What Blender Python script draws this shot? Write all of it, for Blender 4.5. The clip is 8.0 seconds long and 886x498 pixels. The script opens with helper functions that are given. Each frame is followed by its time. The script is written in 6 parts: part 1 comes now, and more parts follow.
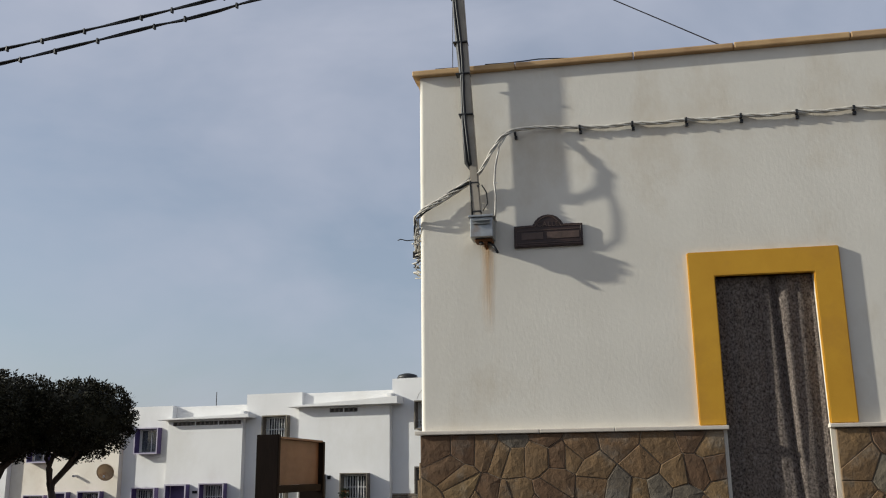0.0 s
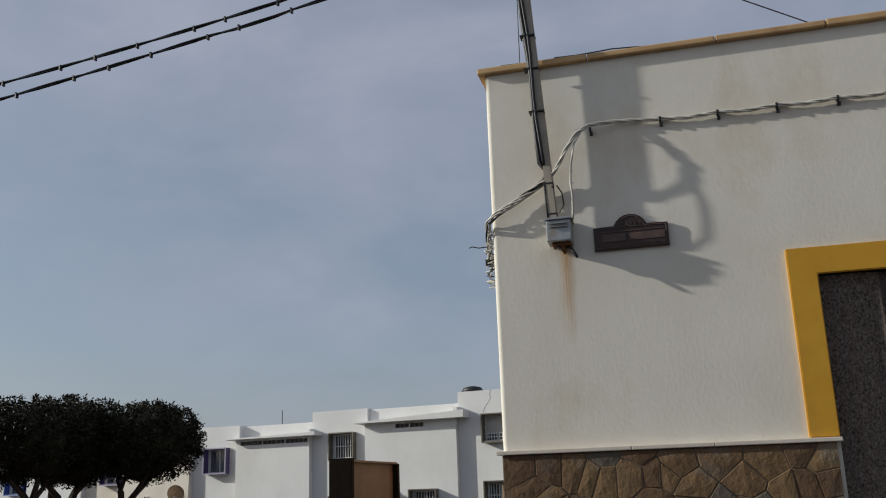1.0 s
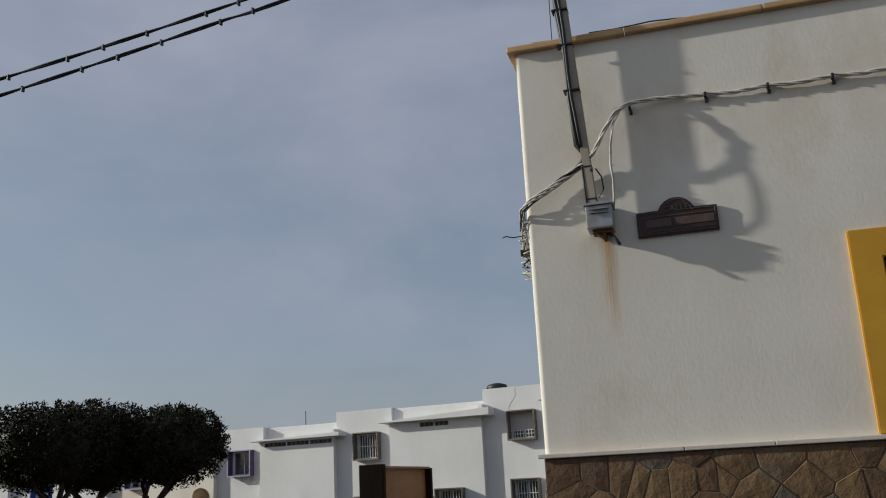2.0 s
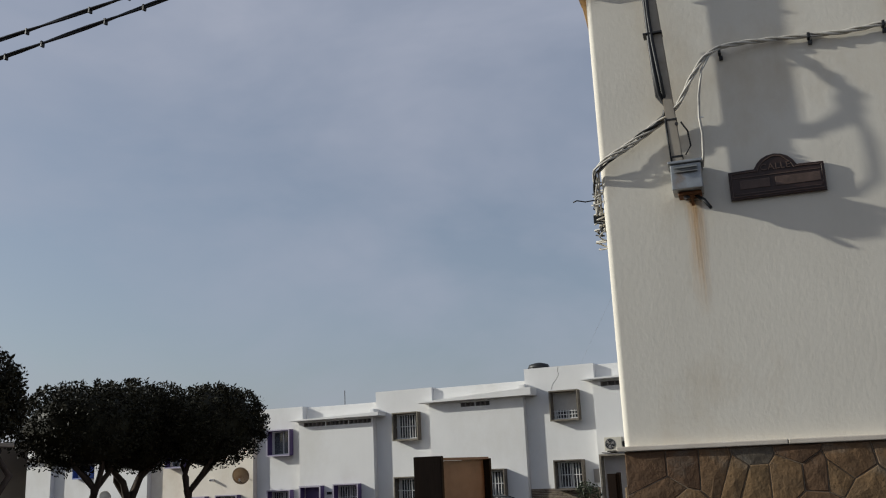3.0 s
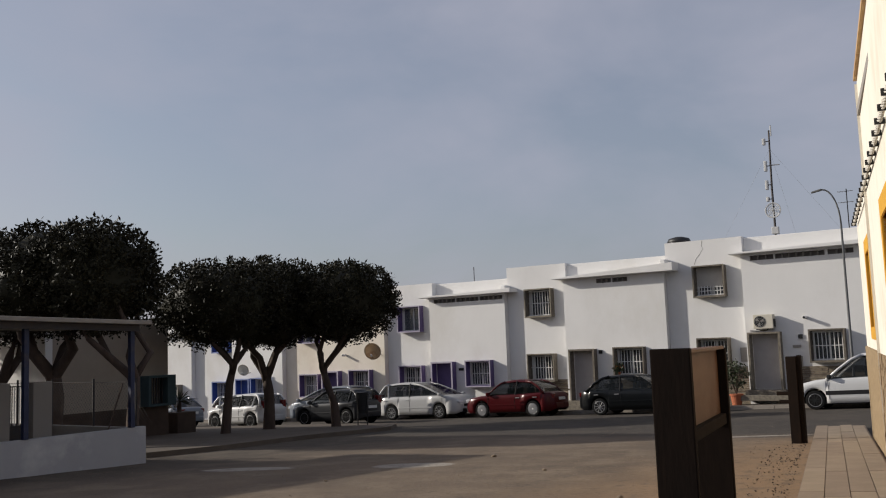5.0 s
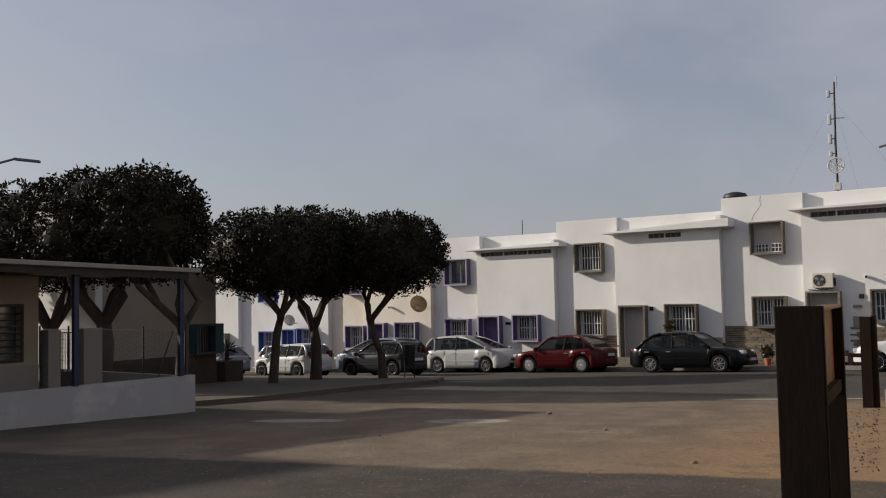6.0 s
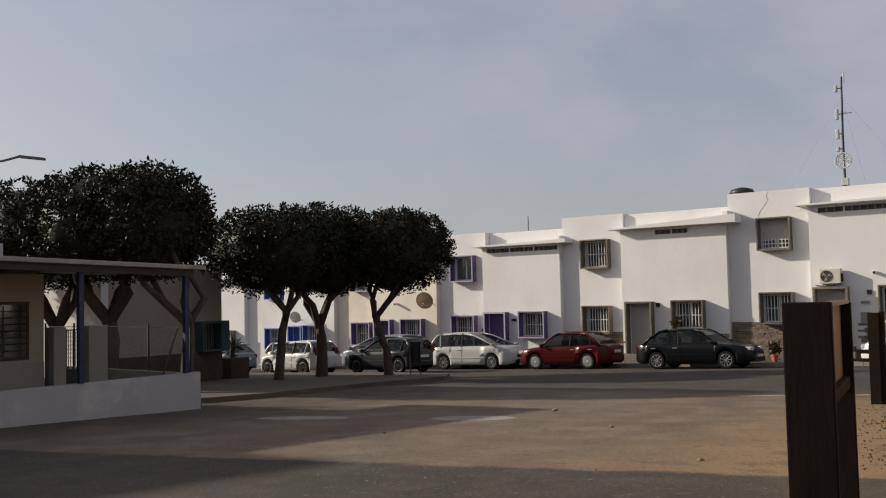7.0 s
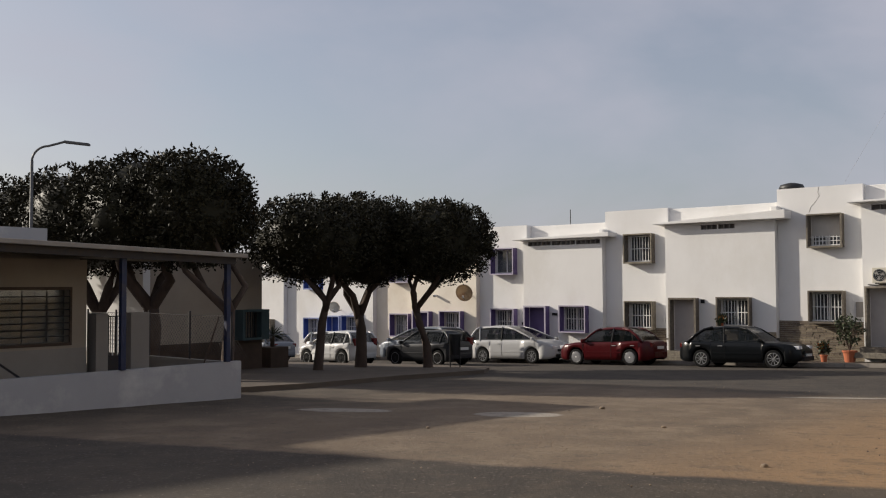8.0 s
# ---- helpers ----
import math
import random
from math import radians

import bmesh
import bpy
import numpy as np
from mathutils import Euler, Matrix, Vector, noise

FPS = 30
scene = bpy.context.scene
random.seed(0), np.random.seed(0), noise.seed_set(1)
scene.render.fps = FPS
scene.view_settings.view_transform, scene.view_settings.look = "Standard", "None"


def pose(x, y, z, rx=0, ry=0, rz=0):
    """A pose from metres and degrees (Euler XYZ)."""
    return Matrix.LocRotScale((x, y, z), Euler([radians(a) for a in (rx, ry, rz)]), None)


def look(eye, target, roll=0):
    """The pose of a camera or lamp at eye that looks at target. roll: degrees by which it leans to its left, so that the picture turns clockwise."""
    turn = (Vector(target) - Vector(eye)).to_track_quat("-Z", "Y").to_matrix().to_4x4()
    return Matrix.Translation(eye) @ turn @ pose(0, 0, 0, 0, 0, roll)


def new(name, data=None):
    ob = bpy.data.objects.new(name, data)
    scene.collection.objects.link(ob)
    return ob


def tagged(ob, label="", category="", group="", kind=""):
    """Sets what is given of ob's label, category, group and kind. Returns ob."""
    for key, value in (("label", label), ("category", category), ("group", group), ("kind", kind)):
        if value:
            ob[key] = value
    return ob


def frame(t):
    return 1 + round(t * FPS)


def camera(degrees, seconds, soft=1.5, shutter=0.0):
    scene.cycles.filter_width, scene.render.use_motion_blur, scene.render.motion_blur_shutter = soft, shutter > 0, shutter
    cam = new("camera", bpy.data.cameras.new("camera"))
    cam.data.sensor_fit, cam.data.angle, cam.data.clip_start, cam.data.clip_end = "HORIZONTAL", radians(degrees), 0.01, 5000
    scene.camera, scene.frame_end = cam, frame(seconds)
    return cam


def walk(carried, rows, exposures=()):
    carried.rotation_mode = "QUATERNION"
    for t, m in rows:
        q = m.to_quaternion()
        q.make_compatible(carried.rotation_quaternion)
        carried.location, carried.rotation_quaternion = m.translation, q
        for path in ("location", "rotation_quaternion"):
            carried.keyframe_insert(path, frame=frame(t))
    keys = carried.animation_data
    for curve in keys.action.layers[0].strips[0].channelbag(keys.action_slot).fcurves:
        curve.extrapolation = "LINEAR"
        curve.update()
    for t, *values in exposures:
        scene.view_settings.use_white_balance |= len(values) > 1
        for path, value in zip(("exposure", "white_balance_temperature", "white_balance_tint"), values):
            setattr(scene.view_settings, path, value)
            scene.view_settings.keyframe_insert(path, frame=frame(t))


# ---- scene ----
cam = camera(51.7, 8.0, 1.1)
PATH = [
    (0, (-0.504, 0.261, 1.393), (-1.147, 2.095, 1.867), -0.7),
    (0.5, (-0.697, 0.492, 1.43), (-1.426, 2.287, 1.924), -1.2),
    (1, (-0.817, 0.679, 1.483), (-1.573, 2.462, 1.985), -2.0),
    (1.5, (-0.931, 0.824, 1.514), (-1.702, 2.6, 2.017), -2.3),
    (1.7, (-0.993, 0.916, 1.528), (-1.771, 2.688, 2.031), -2.6),
    (2.8, (-1.542, 1.649, 1.667), (-2.396, 3.397, 2.132), -2.9),
    (3, (-1.648, 1.771, 1.685), (-2.519, 3.512, 2.143), -2.6),
    (3.5, (-1.916, 2.096, 1.75), (-2.828, 3.821, 2.188), -2.0),
    (4, (-2.237, 2.394, 1.776), (-3.203, 4.1, 2.172), -2.1),
    (4.5, (-2.617, 2.692, 1.803), (-3.657, 4.371, 2.119), -2.1),
    (5, (-3.062, 3.052, 1.817), (-4.184, 4.695, 2.023), -2.2),
    (5.2, (-3.204, 3.152, 1.818), (-4.35, 4.781, 1.996), -1.8),
    (6.3, (-3.649, 3.465, 1.813), (-4.864, 5.052, 1.909), -1.2),
    (6.5, (-3.655, 3.497, 1.814), (-4.872, 5.081, 1.907), -1.2),
    (7, (-3.615, 3.458, 1.814), (-4.831, 5.043, 1.915), -1.3),
    (7.5, (-3.663, 3.486, 1.825), (-4.884, 5.066, 1.934), -1.3),
    (8, (-3.96, 3.652, 1.819), (-5.24, 5.186, 1.904), -0.3),
]
walk(cam, [(t, look(eye, target, roll)) for t, eye, target, roll in PATH],
     exposures=[(0, 0.05, 6250, 5), (0.5, -0.15, 6200, 5), (1.0, -0.3, 6150, 5), (1.5, -0.41, 6150, 5), (3.0, -0.29, 6150, 5), (3.5, -0.26, 6150, 6), (4.5, -0.18, 6300, 10),
                (5.2, -0.23, 6500, 10), (6.5, -0.13, 6750, 10), (7.0, -0.03, 6800, 10), (7.5, -0.02, 6800, 10), (8.0, 0.02, 6750, 10)])

# ---- light ----
SUN_AZ, SUN_EL = 70.5, 21.5   # degrees from the street fronts' normal towards -x; height
world = bpy.data.worlds.new("world")
scene.world = world
world.use_nodes = True
wn, wl = world.node_tree.nodes, world.node_tree.links
wn.clear()
w_out = wn.new("ShaderNodeOutputWorld")
w_bg = wn.new("ShaderNodeBackground")
w_sky = wn.new("ShaderNodeTexSky")
w_sky.sky_type = "NISHITA"
w_sky.sun_disc = False
w_sky.sun_elevation = radians(SUN_EL)
w_sky.sun_rotation = radians(180 + SUN_AZ)
w_sky.air_density, w_sky.dust_density, w_sky.ozone_density = 1.0, 2.0, 1.5
w_geo = wn.new("ShaderNodeTexCoord")
w_map = wn.new("ShaderNodeMapping")
w_map.inputs["Scale"].default_value = (1.0, 1.0, 2.2)
w_map.inputs["Rotation"].default_value = (0.2, 0.5, 0.4)
w_noise = wn.new("ShaderNodeTexNoise")
w_noise.inputs["Scale"].default_value = 2.5
w_noise.inputs["Detail"].default_value = 5.0
w_noise.inputs["Roughness"].default_value = 0.55
w_noise.inputs["Distortion"].default_value = 0.25
w_ramp = wn.new("ShaderNodeValToRGB")
w_ramp.color_ramp.elements[0].position, w_ramp.color_ramp.elements[0].color = 0.36, (0.42, 0.42, 0.42, 1)
w_ramp.color_ramp.elements[1].position, w_ramp.color_ramp.elements[1].color = 0.72, (0.92, 0.92, 0.92, 1)
w_mul = wn.new("ShaderNodeVectorMath")
w_mul.operation = "SCALE"
w_mul.inputs["Scale"].default_value = 0.105
w_mix = wn.new("ShaderNodeMix")
w_mix.data_type = "RGBA"
w_mix.inputs["B"].default_value = (0.466, 0.474, 0.566, 1)     # thin high cloud
wl.new(w_geo.outputs["Generated"], w_map.inputs["Vector"])
wl.new(w_map.outputs["Vector"], w_noise.inputs["Vector"])
wl.new(w_noise.outputs["Fac"], w_ramp.inputs["Fac"])
wl.new(w_sky.outputs["Color"], w_mul.inputs[0])
wl.new(w_mul.outputs["Vector"], w_mix.inputs["A"])
wl.new(w_ramp.outputs["Color"], w_mix.inputs["Factor"])
wl.new(w_mix.outputs["Result"], w_bg.inputs["Color"])
w_bg.inputs["Strength"].default_value = 1.0
wl.new(w_bg.outputs["Background"], w_out.inputs["Surface"])

sun_to = Vector((-math.sin(radians(SUN_AZ)) * math.cos(radians(SUN_EL)), -math.cos(radians(SUN_AZ)) * math.cos(radians(SUN_EL)), math.sin(radians(SUN_EL))))
sun = new("sun", bpy.data.lights.new("sun", "SUN"))
sun.data.energy, sun.data.angle, sun.data.color = 5.0, radians(1.1), (1.0, 0.935, 0.84)
sun.matrix_world = look(sun_to * 60, (0, 0, 0))


# ---- materials ----
def material(name, color, color2=None, rough=0.8, metal=0.0, scale=3.0, bump=0.15, bump_scale=40.0, bump_dist=0.01, stain=None, stain_scale=0.6,
             stretch=(1, 1, 1), random_value=0.0, spec=0.4, coat=0.0, island=False, rough_var=0.08):
    """A surface with large mottling, fine relief and, if asked, stains and a tint that differs from piece to piece."""
    m = bpy.data.materials.new(name)
    m.use_nodes = True
    n, l = m.node_tree.nodes, m.node_tree.links
    b = n["Principled BSDF"]
    tc = n.new("ShaderNodeTexCoord")
    mp = n.new("ShaderNodeMapping")
    mp.inputs["Scale"].default_value = stretch
    l.new(tc.outputs["Object"], mp.inputs["Vector"])
    n1 = n.new("ShaderNodeTexNoise")
    n1.inputs["Scale"].default_value, n1.inputs["Detail"].default_value, n1.inputs["Roughness"].default_value = scale, 6, 0.6
    l.new(mp.outputs["Vector"], n1.inputs["Vector"])
    r1 = n.new("ShaderNodeMapRange")
    r1.inputs["From Min"].default_value, r1.inputs["From Max"].default_value = 0.32, 0.68
    l.new(n1.outputs["Fac"], r1.inputs["Value"])
    mix = n.new("ShaderNodeMix")
    mix.data_type = "RGBA"
    c2 = color2 or tuple(c * 0.86 for c in color)
    mix.inputs["A"].default_value, mix.inputs["B"].default_value = (*color, 1), (*c2, 1)
    l.new(r1.outputs["Result"], mix.inputs["Factor"])
    out = mix.outputs["Result"]
    if stain:
        n2 = n.new("ShaderNodeTexNoise")
        n2.inputs["Scale"].default_value, n2.inputs["Detail"].default_value = stain_scale, 8
        n2.inputs["Roughness"].default_value = 0.65
        l.new(mp.outputs["Vector"], n2.inputs["Vector"])
        r2 = n.new("ShaderNodeMapRange")
        r2.inputs["From Min"].default_value, r2.inputs["From Max"].default_value = 0.52, 0.70
        r2.inputs["To Max"].default_value = 0.75
        l.new(n2.outputs["Fac"], r2.inputs["Value"])
        mx = n.new("ShaderNodeMix")
        mx.data_type = "RGBA"
        mx.inputs["B"].default_value = (*stain, 1)
        l.new(out, mx.inputs["A"])
        l.new(r2.outputs["Result"], mx.inputs["Factor"])
        out = mx.outputs["Result"]
    if random_value:
        src = n.new("ShaderNodeNewGeometry").outputs["Random Per Island"] if island else n.new("ShaderNodeObjectInfo").outputs["Random"]
        r3 = n.new("ShaderNodeMapRange")
        r3.inputs["To Min"].default_value, r3.inputs["To Max"].default_value = 1 - random_value, 1 + random_value
        l.new(src, r3.inputs["Value"])
        hs = n.new("ShaderNodeHueSaturation")
        l.new(r3.outputs["Result"], hs.inputs["Value"])
        r4 = n.new("ShaderNodeMapRange")
        r4.inputs["To Min"].default_value, r4.inputs["To Max"].default_value = 0.5 - 0.03 * random_value, 0.5 + 0.04 * random_value
        l.new(src, r4.inputs["Value"])
        l.new(r4.outputs["Result"], hs.inputs["Hue"])
        l.new(out, hs.inputs["Color"])
        out = hs.outputs["Color"]
    l.new(out, b.inputs["Base Color"])
    b.inputs["Metallic"].default_value = metal
    b.inputs["Specular IOR Level"].default_value = spec
    b.inputs["Coat Weight"].default_value = coat
    rr = n.new("ShaderNodeMapRange")
    rr.inputs["To Min"].default_value, rr.inputs["To Max"].default_value = max(0.02, rough - rough_var), min(1.0, rough + rough_var)
    l.new(n1.outputs["Fac"], rr.inputs["Value"])
    l.new(rr.outputs["Result"], b.inputs["Roughness"])
    if bump:
        n3 = n.new("ShaderNodeTexNoise")
        n3.inputs["Scale"].default_value, n3.inputs["Detail"].default_value, n3.inputs["Roughness"].default_value = bump_scale, 5, 0.6
        l.new(mp.outputs["Vector"], n3.inputs["Vector"])
        bp = n.new("ShaderNodeBump")
        bp.inputs["Strength"].default_value, bp.inputs["Distance"].default_value = bump, bump_dist
        l.new(n3.outputs["Fac"], bp.inputs["Height"])
        l.new(bp.outputs["Normal"], b.inputs["Normal"])
    return m


M_STUCCO = material("rough_stucco", (0.765, 0.72, 0.625), (0.69, 0.645, 0.555), 0.92, scale=1.1, bump=0.16, bump_scale=27, bump_dist=0.011, stain=(0.58, 0.50, 0.38), stain_scale=0.8, stretch=(1.2, 1.2, 0.75))
M_WHITE = material("white_render", (0.75, 0.74, 0.72), (0.70, 0.69, 0.67), 0.9, scale=0.7, bump=0.2, bump_scale=14, stain=(0.66, 0.64, 0.60), stain_scale=0.35, stretch=(1, 1, 0.6))
M_CREAM = material("cream_render", (0.76, 0.70, 0.60), (0.70, 0.64, 0.54), 0.9, scale=0.7, bump=0.2, bump_scale=14, stain=(0.6, 0.52, 0.42), stain_scale=0.4)
# Mid grey for white walls: part of their shade is put into the colour.
M_LOWWALL = material("shaded_whitewash", (0.34, 0.34, 0.35), (0.30, 0.30, 0.31), 0.9, scale=0.9, bump=0.2, bump_scale=20, stain=(0.56, 0.55, 0.53), stain_scale=0.5)
M_GREYWALL = material("grey_render", (0.30, 0.275, 0.25), (0.255, 0.235, 0.215), 0.92, scale=1.0, bump=0.2, bump_scale=20)
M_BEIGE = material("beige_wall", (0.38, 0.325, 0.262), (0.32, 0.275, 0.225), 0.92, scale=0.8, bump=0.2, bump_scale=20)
M_BROWNBASE = material("brown_base", (0.085, 0.058, 0.043), (0.06, 0.043, 0.032), 0.9, scale=2, bump=0.2)
M_CORNICE = material("tan_clay_coping", (0.55, 0.36, 0.18), (0.44, 0.27, 0.13), 0.85, scale=4, bump=0.2, bump_scale=50, random_value=0.1)
M_LEDGE = material("pale_stone_ledge", (0.68, 0.62, 0.53), (0.60, 0.53, 0.44), 0.85, scale=5, bump=0.15, bump_scale=60)
M_OCHRE = material("ochre_paint", (0.62, 0.33, 0.025), (0.55, 0.28, 0.02), 0.75, scale=2.5, bump=0.15, bump_scale=60, stain=(0.48, 0.24, 0.03), stain_scale=1.5)
M_STONE = material("brown_field_stone", (0.19, 0.111, 0.052), (0.128, 0.08, 0.042), 0.88, scale=7, bump=0.6, bump_scale=18, bump_dist=0.02, stain=(0.21, 0.18, 0.14), stain_scale=3.2, random_value=0.32)
M_STONE_GREY = material("grey_field_stone", (0.15, 0.12, 0.085), (0.105, 0.086, 0.064), 0.88, scale=7, bump=0.6, bump_scale=18, bump_dist=0.02, stain=(0.20, 0.18, 0.15), stain_scale=3.2, random_value=0.25)
M_STONE2 = material("light_field_stone", (0.30, 0.215, 0.125), (0.19, 0.13, 0.072), 0.88, scale=9, bump=0.9, bump_scale=16, bump_dist=0.02, random_value=0.2)
M_MORTAR = material("mortar", (0.23, 0.18, 0.13), (0.16, 0.12, 0.084), 0.95, scale=8, bump=0.5, bump_scale=60)
M_CLAD = material("slate_cladding", (0.22, 0.19, 0.15), (0.115, 0.10, 0.08), 0.85, scale=11, bump=0.8, bump_scale=30, random_value=0.3)
M_CLADJ = material("cladding_strips", (0.225, 0.18, 0.13), (0.15, 0.122, 0.092), 0.85, scale=8, bump=0.5, bump_scale=30, random_value=0.3, island=True)
M_PURPLE = material("purple_paint", (0.115, 0.085, 0.20), (0.10, 0.07, 0.17), 0.6, scale=3, bump=0.05)
M_LILAC = material("faded_lilac_trim", (0.40, 0.37, 0.44), (0.35, 0.32, 0.39), 0.6, scale=3, bump=0.05)
M_BLUETRIM = material("faded_blue_trim", (0.22, 0.27, 0.45), (0.19, 0.23, 0.40), 0.6, scale=3, bump=0.05)
M_RUST = material("rust", (0.20, 0.085, 0.03), (0.12, 0.05, 0.02), 0.9, scale=20, bump=0.3)
M_TANK = material("black_water_tank", (0.02, 0.02, 0.02), (0.03, 0.03, 0.03), 0.5, scale=4, bump=0.05)
M_ANT = material("pale_antenna_plastic", (0.55, 0.55, 0.54), (0.45, 0.45, 0.44), 0.5, scale=6, bump=0.02)
M_FLOWER = material("orange_flower", (0.5, 0.16, 0.03), (0.4, 0.1, 0.02), 0.6, scale=6, bump=0.0, random_value=0.3, island=True)
M_BLUE = material("blue_paint", (0.055, 0.10, 0.36), (0.045, 0.085, 0.30), 0.6, scale=3, bump=0.05)
M_NAVY = material("dark_blue_paint", (0.012, 0.02, 0.06), (0.01, 0.016, 0.045), 0.5, scale=5, bump=0.08, stain=(0.06, 0.05, 0.06), stain_scale=3)
M_GREENBLUE = material("faded_green_shutter", (0.05, 0.085, 0.095), (0.04, 0.07, 0.08), 0.7, scale=3, bump=0.05)
M_GRILLE = material("white_grille_paint", (0.72, 0.71, 0.69), (0.64, 0.63, 0.60), 0.5, scale=6, bump=0.05)
M_DARKMETAL = material("dark_iron", (0.03, 0.03, 0.035), (0.05, 0.04, 0.035), 0.55, metal=0.4, scale=8, bump=0.1)
M_GALV = material("galvanised_steel", (0.42, 0.43, 0.43), (0.30, 0.31, 0.31), 0.45, metal=0.7, scale=9, bump=0.06, stain=(0.30, 0.20, 0.12), stain_scale=6)
M_CABLEB = material("black_cable", (0.012, 0.012, 0.013), (0.02, 0.02, 0.02), 0.5, scale=12, bump=0.05)
M_CABLEW = material("weathered_white_cable", (0.62, 0.59, 0.52), (0.42, 0.39, 0.34), 0.6, scale=14, bump=0.05)
M_BRONZE = material("brown_glazed_sign", (0.045, 0.022, 0.016), (0.03, 0.016, 0.012), 0.4, scale=9, bump=0.1, bump_scale=80)
M_BRONZE2 = material("worn_raised_letters", (0.115, 0.074, 0.057), (0.065, 0.042, 0.032), 0.5, scale=20, bump=0.1)
M_CURTAIN = material("patterned_dark_curtain", (0.06, 0.043, 0.036), (0.45, 0.375, 0.32), 0.95, scale=62, bump=0.5, bump_scale=90, stretch=(1, 1, 0.75))
M_WOOD = material("dark_stained_timber", (0.011, 0.0078, 0.0062), (0.017, 0.0112, 0.0085), 0.85, scale=6, bump=0.2, bump_scale=30, stretch=(2, 2, 0.4), stain=(0.022, 0.013, 0.009), stain_scale=2.5, spec=0.06)
M_PLY = material("brown_wood_panel", (0.125, 0.062, 0.034), (0.098, 0.047, 0.026), 0.65, scale=3, bump=0.06, stretch=(1, 1, 2), stain=(0.075, 0.036, 0.02), stain_scale=1.6)
M_DOORWOOD = material("varnished_door", (0.22, 0.085, 0.03), (0.16, 0.06, 0.02), 0.5, scale=5, bump=0.1, stretch=(3, 3, 0.3))
M_DOORGREY = material("pale_metal_door", (0.42, 0.39, 0.37), (0.37, 0.34, 0.32), 0.55, scale=2, bump=0.03)
# Dark brown base: tree shade on the concrete is partly put into it.
M_PAVE = material("darkened_concrete_pavement", (0.108, 0.084, 0.063), (0.082, 0.064, 0.048), 0.92, scale=0.8, bump=0.3, bump_scale=50, stain=(0.066, 0.053, 0.042), stain_scale=0.5)
M_PAVER = material("sandy_paving_slab", (0.27, 0.205, 0.145), (0.23, 0.175, 0.12), 0.92, scale=3, bump=0.3, bump_scale=50, random_value=0.12)
M_KERB = material("kerb_stone", (0.30, 0.27, 0.23), (0.24, 0.21, 0.18), 0.9, scale=3, bump=0.3)
M_TERRA = material("terracotta", (0.42, 0.13, 0.06), (0.34, 0.10, 0.045), 0.8, scale=5, bump=0.1)
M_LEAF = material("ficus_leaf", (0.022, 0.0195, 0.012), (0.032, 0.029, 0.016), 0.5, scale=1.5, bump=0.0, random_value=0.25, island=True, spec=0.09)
M_LEAF2 = material("potted_plant_leaf", (0.030, 0.043, 0.018), (0.046, 0.055, 0.024), 0.5, scale=3, bump=0.0, random_value=0.35, island=True)
M_BARK = material("grey_bark", (0.085, 0.059, 0.044), (0.052, 0.036, 0.028), 0.95, scale=6, bump=0.6, bump_scale=25, bump_dist=0.02, stretch=(1, 1, 0.35))
M_RUBBER = material("tyre_rubber", (0.010, 0.010, 0.010), (0.014, 0.0135, 0.013), 0.9, scale=12, bump=0.1, spec=0.12)
M_DARKPLASTIC = material("dark_underbody", (0.008, 0.008, 0.008), (0.011, 0.011, 0.011), 0.95, scale=9, bump=0.05, spec=0.05)
M_POST = material("weathered_post_paint", (0.40, 0.35, 0.28), (0.30, 0.26, 0.205), 0.7, scale=5, bump=0.15, bump_scale=40, stain=(0.22, 0.15, 0.09), stain_scale=2.0)
M_RIM = material("alloy_rim", (0.27, 0.27, 0.275), (0.21, 0.21, 0.215), 0.45, metal=0.5, scale=9, bump=0.0)
M_PLASTIC = material("black_plastic", (0.014, 0.014, 0.015), (0.02, 0.02, 0.02), 0.6, scale=9, bump=0.05, spec=0.2)
M_PLATE = material("number_plate", (0.6, 0.6, 0.58), (0.55, 0.55, 0.53), 0.5, scale=9, bump=0.0)
M_LAMPGLASS = material("headlamp_lens", (0.62, 0.63, 0.65), (0.5, 0.5, 0.52), 0.15, scale=9, bump=0.0, spec=0.8)
M_TAIL = material("red_tail_lens", (0.13, 0.007, 0.007), (0.10, 0.006, 0.006), 0.25, scale=9, bump=0.0, spec=0.6)
M_ACWHITE = material("cream_appliance_paint", (0.62, 0.58, 0.48), (0.56, 0.52, 0.43), 0.5, scale=5, bump=0.02)
M_DISH = material("faded_dish", (0.50, 0.40, 0.28), (0.42, 0.33, 0.23), 0.6, scale=4, bump=0.05, stain=(0.33, 0.17, 0.08), stain_scale=2)
M_INSIDE = material("dim_interior", (0.22, 0.20, 0.18), (0.18, 0.16, 0.15), 0.95, scale=2, bump=0.0)
M_BLIND = material("pale_roller_blind", (0.52, 0.49, 0.44), (0.46, 0.43, 0.39), 0.8, scale=4, bump=0.05)


def car_paint(name, color):
    m = material(name, color, tuple(c * 0.94 for c in color), 0.3, metal=0.05, scale=2, bump=0.0, coat=0.14, spec=0.2)
    m.node_tree.nodes["Principled BSDF"].inputs["Coat Roughness"].default_value = 0.08
    return m


def glass(name, tint, rough=0.04):
    m = bpy.data.materials.new(name)
    m.use_nodes = True
    n, l = m.node_tree.nodes, m.node_tree.links
    b = n["Principled BSDF"]
    b.inputs["Base Color"].default_value = (*tint, 1)
    b.inputs["Roughness"].default_value = rough
    b.inputs["Transmission Weight"].default_value = 0.6
    b.inputs["IOR"].default_value = 1.5
    return m


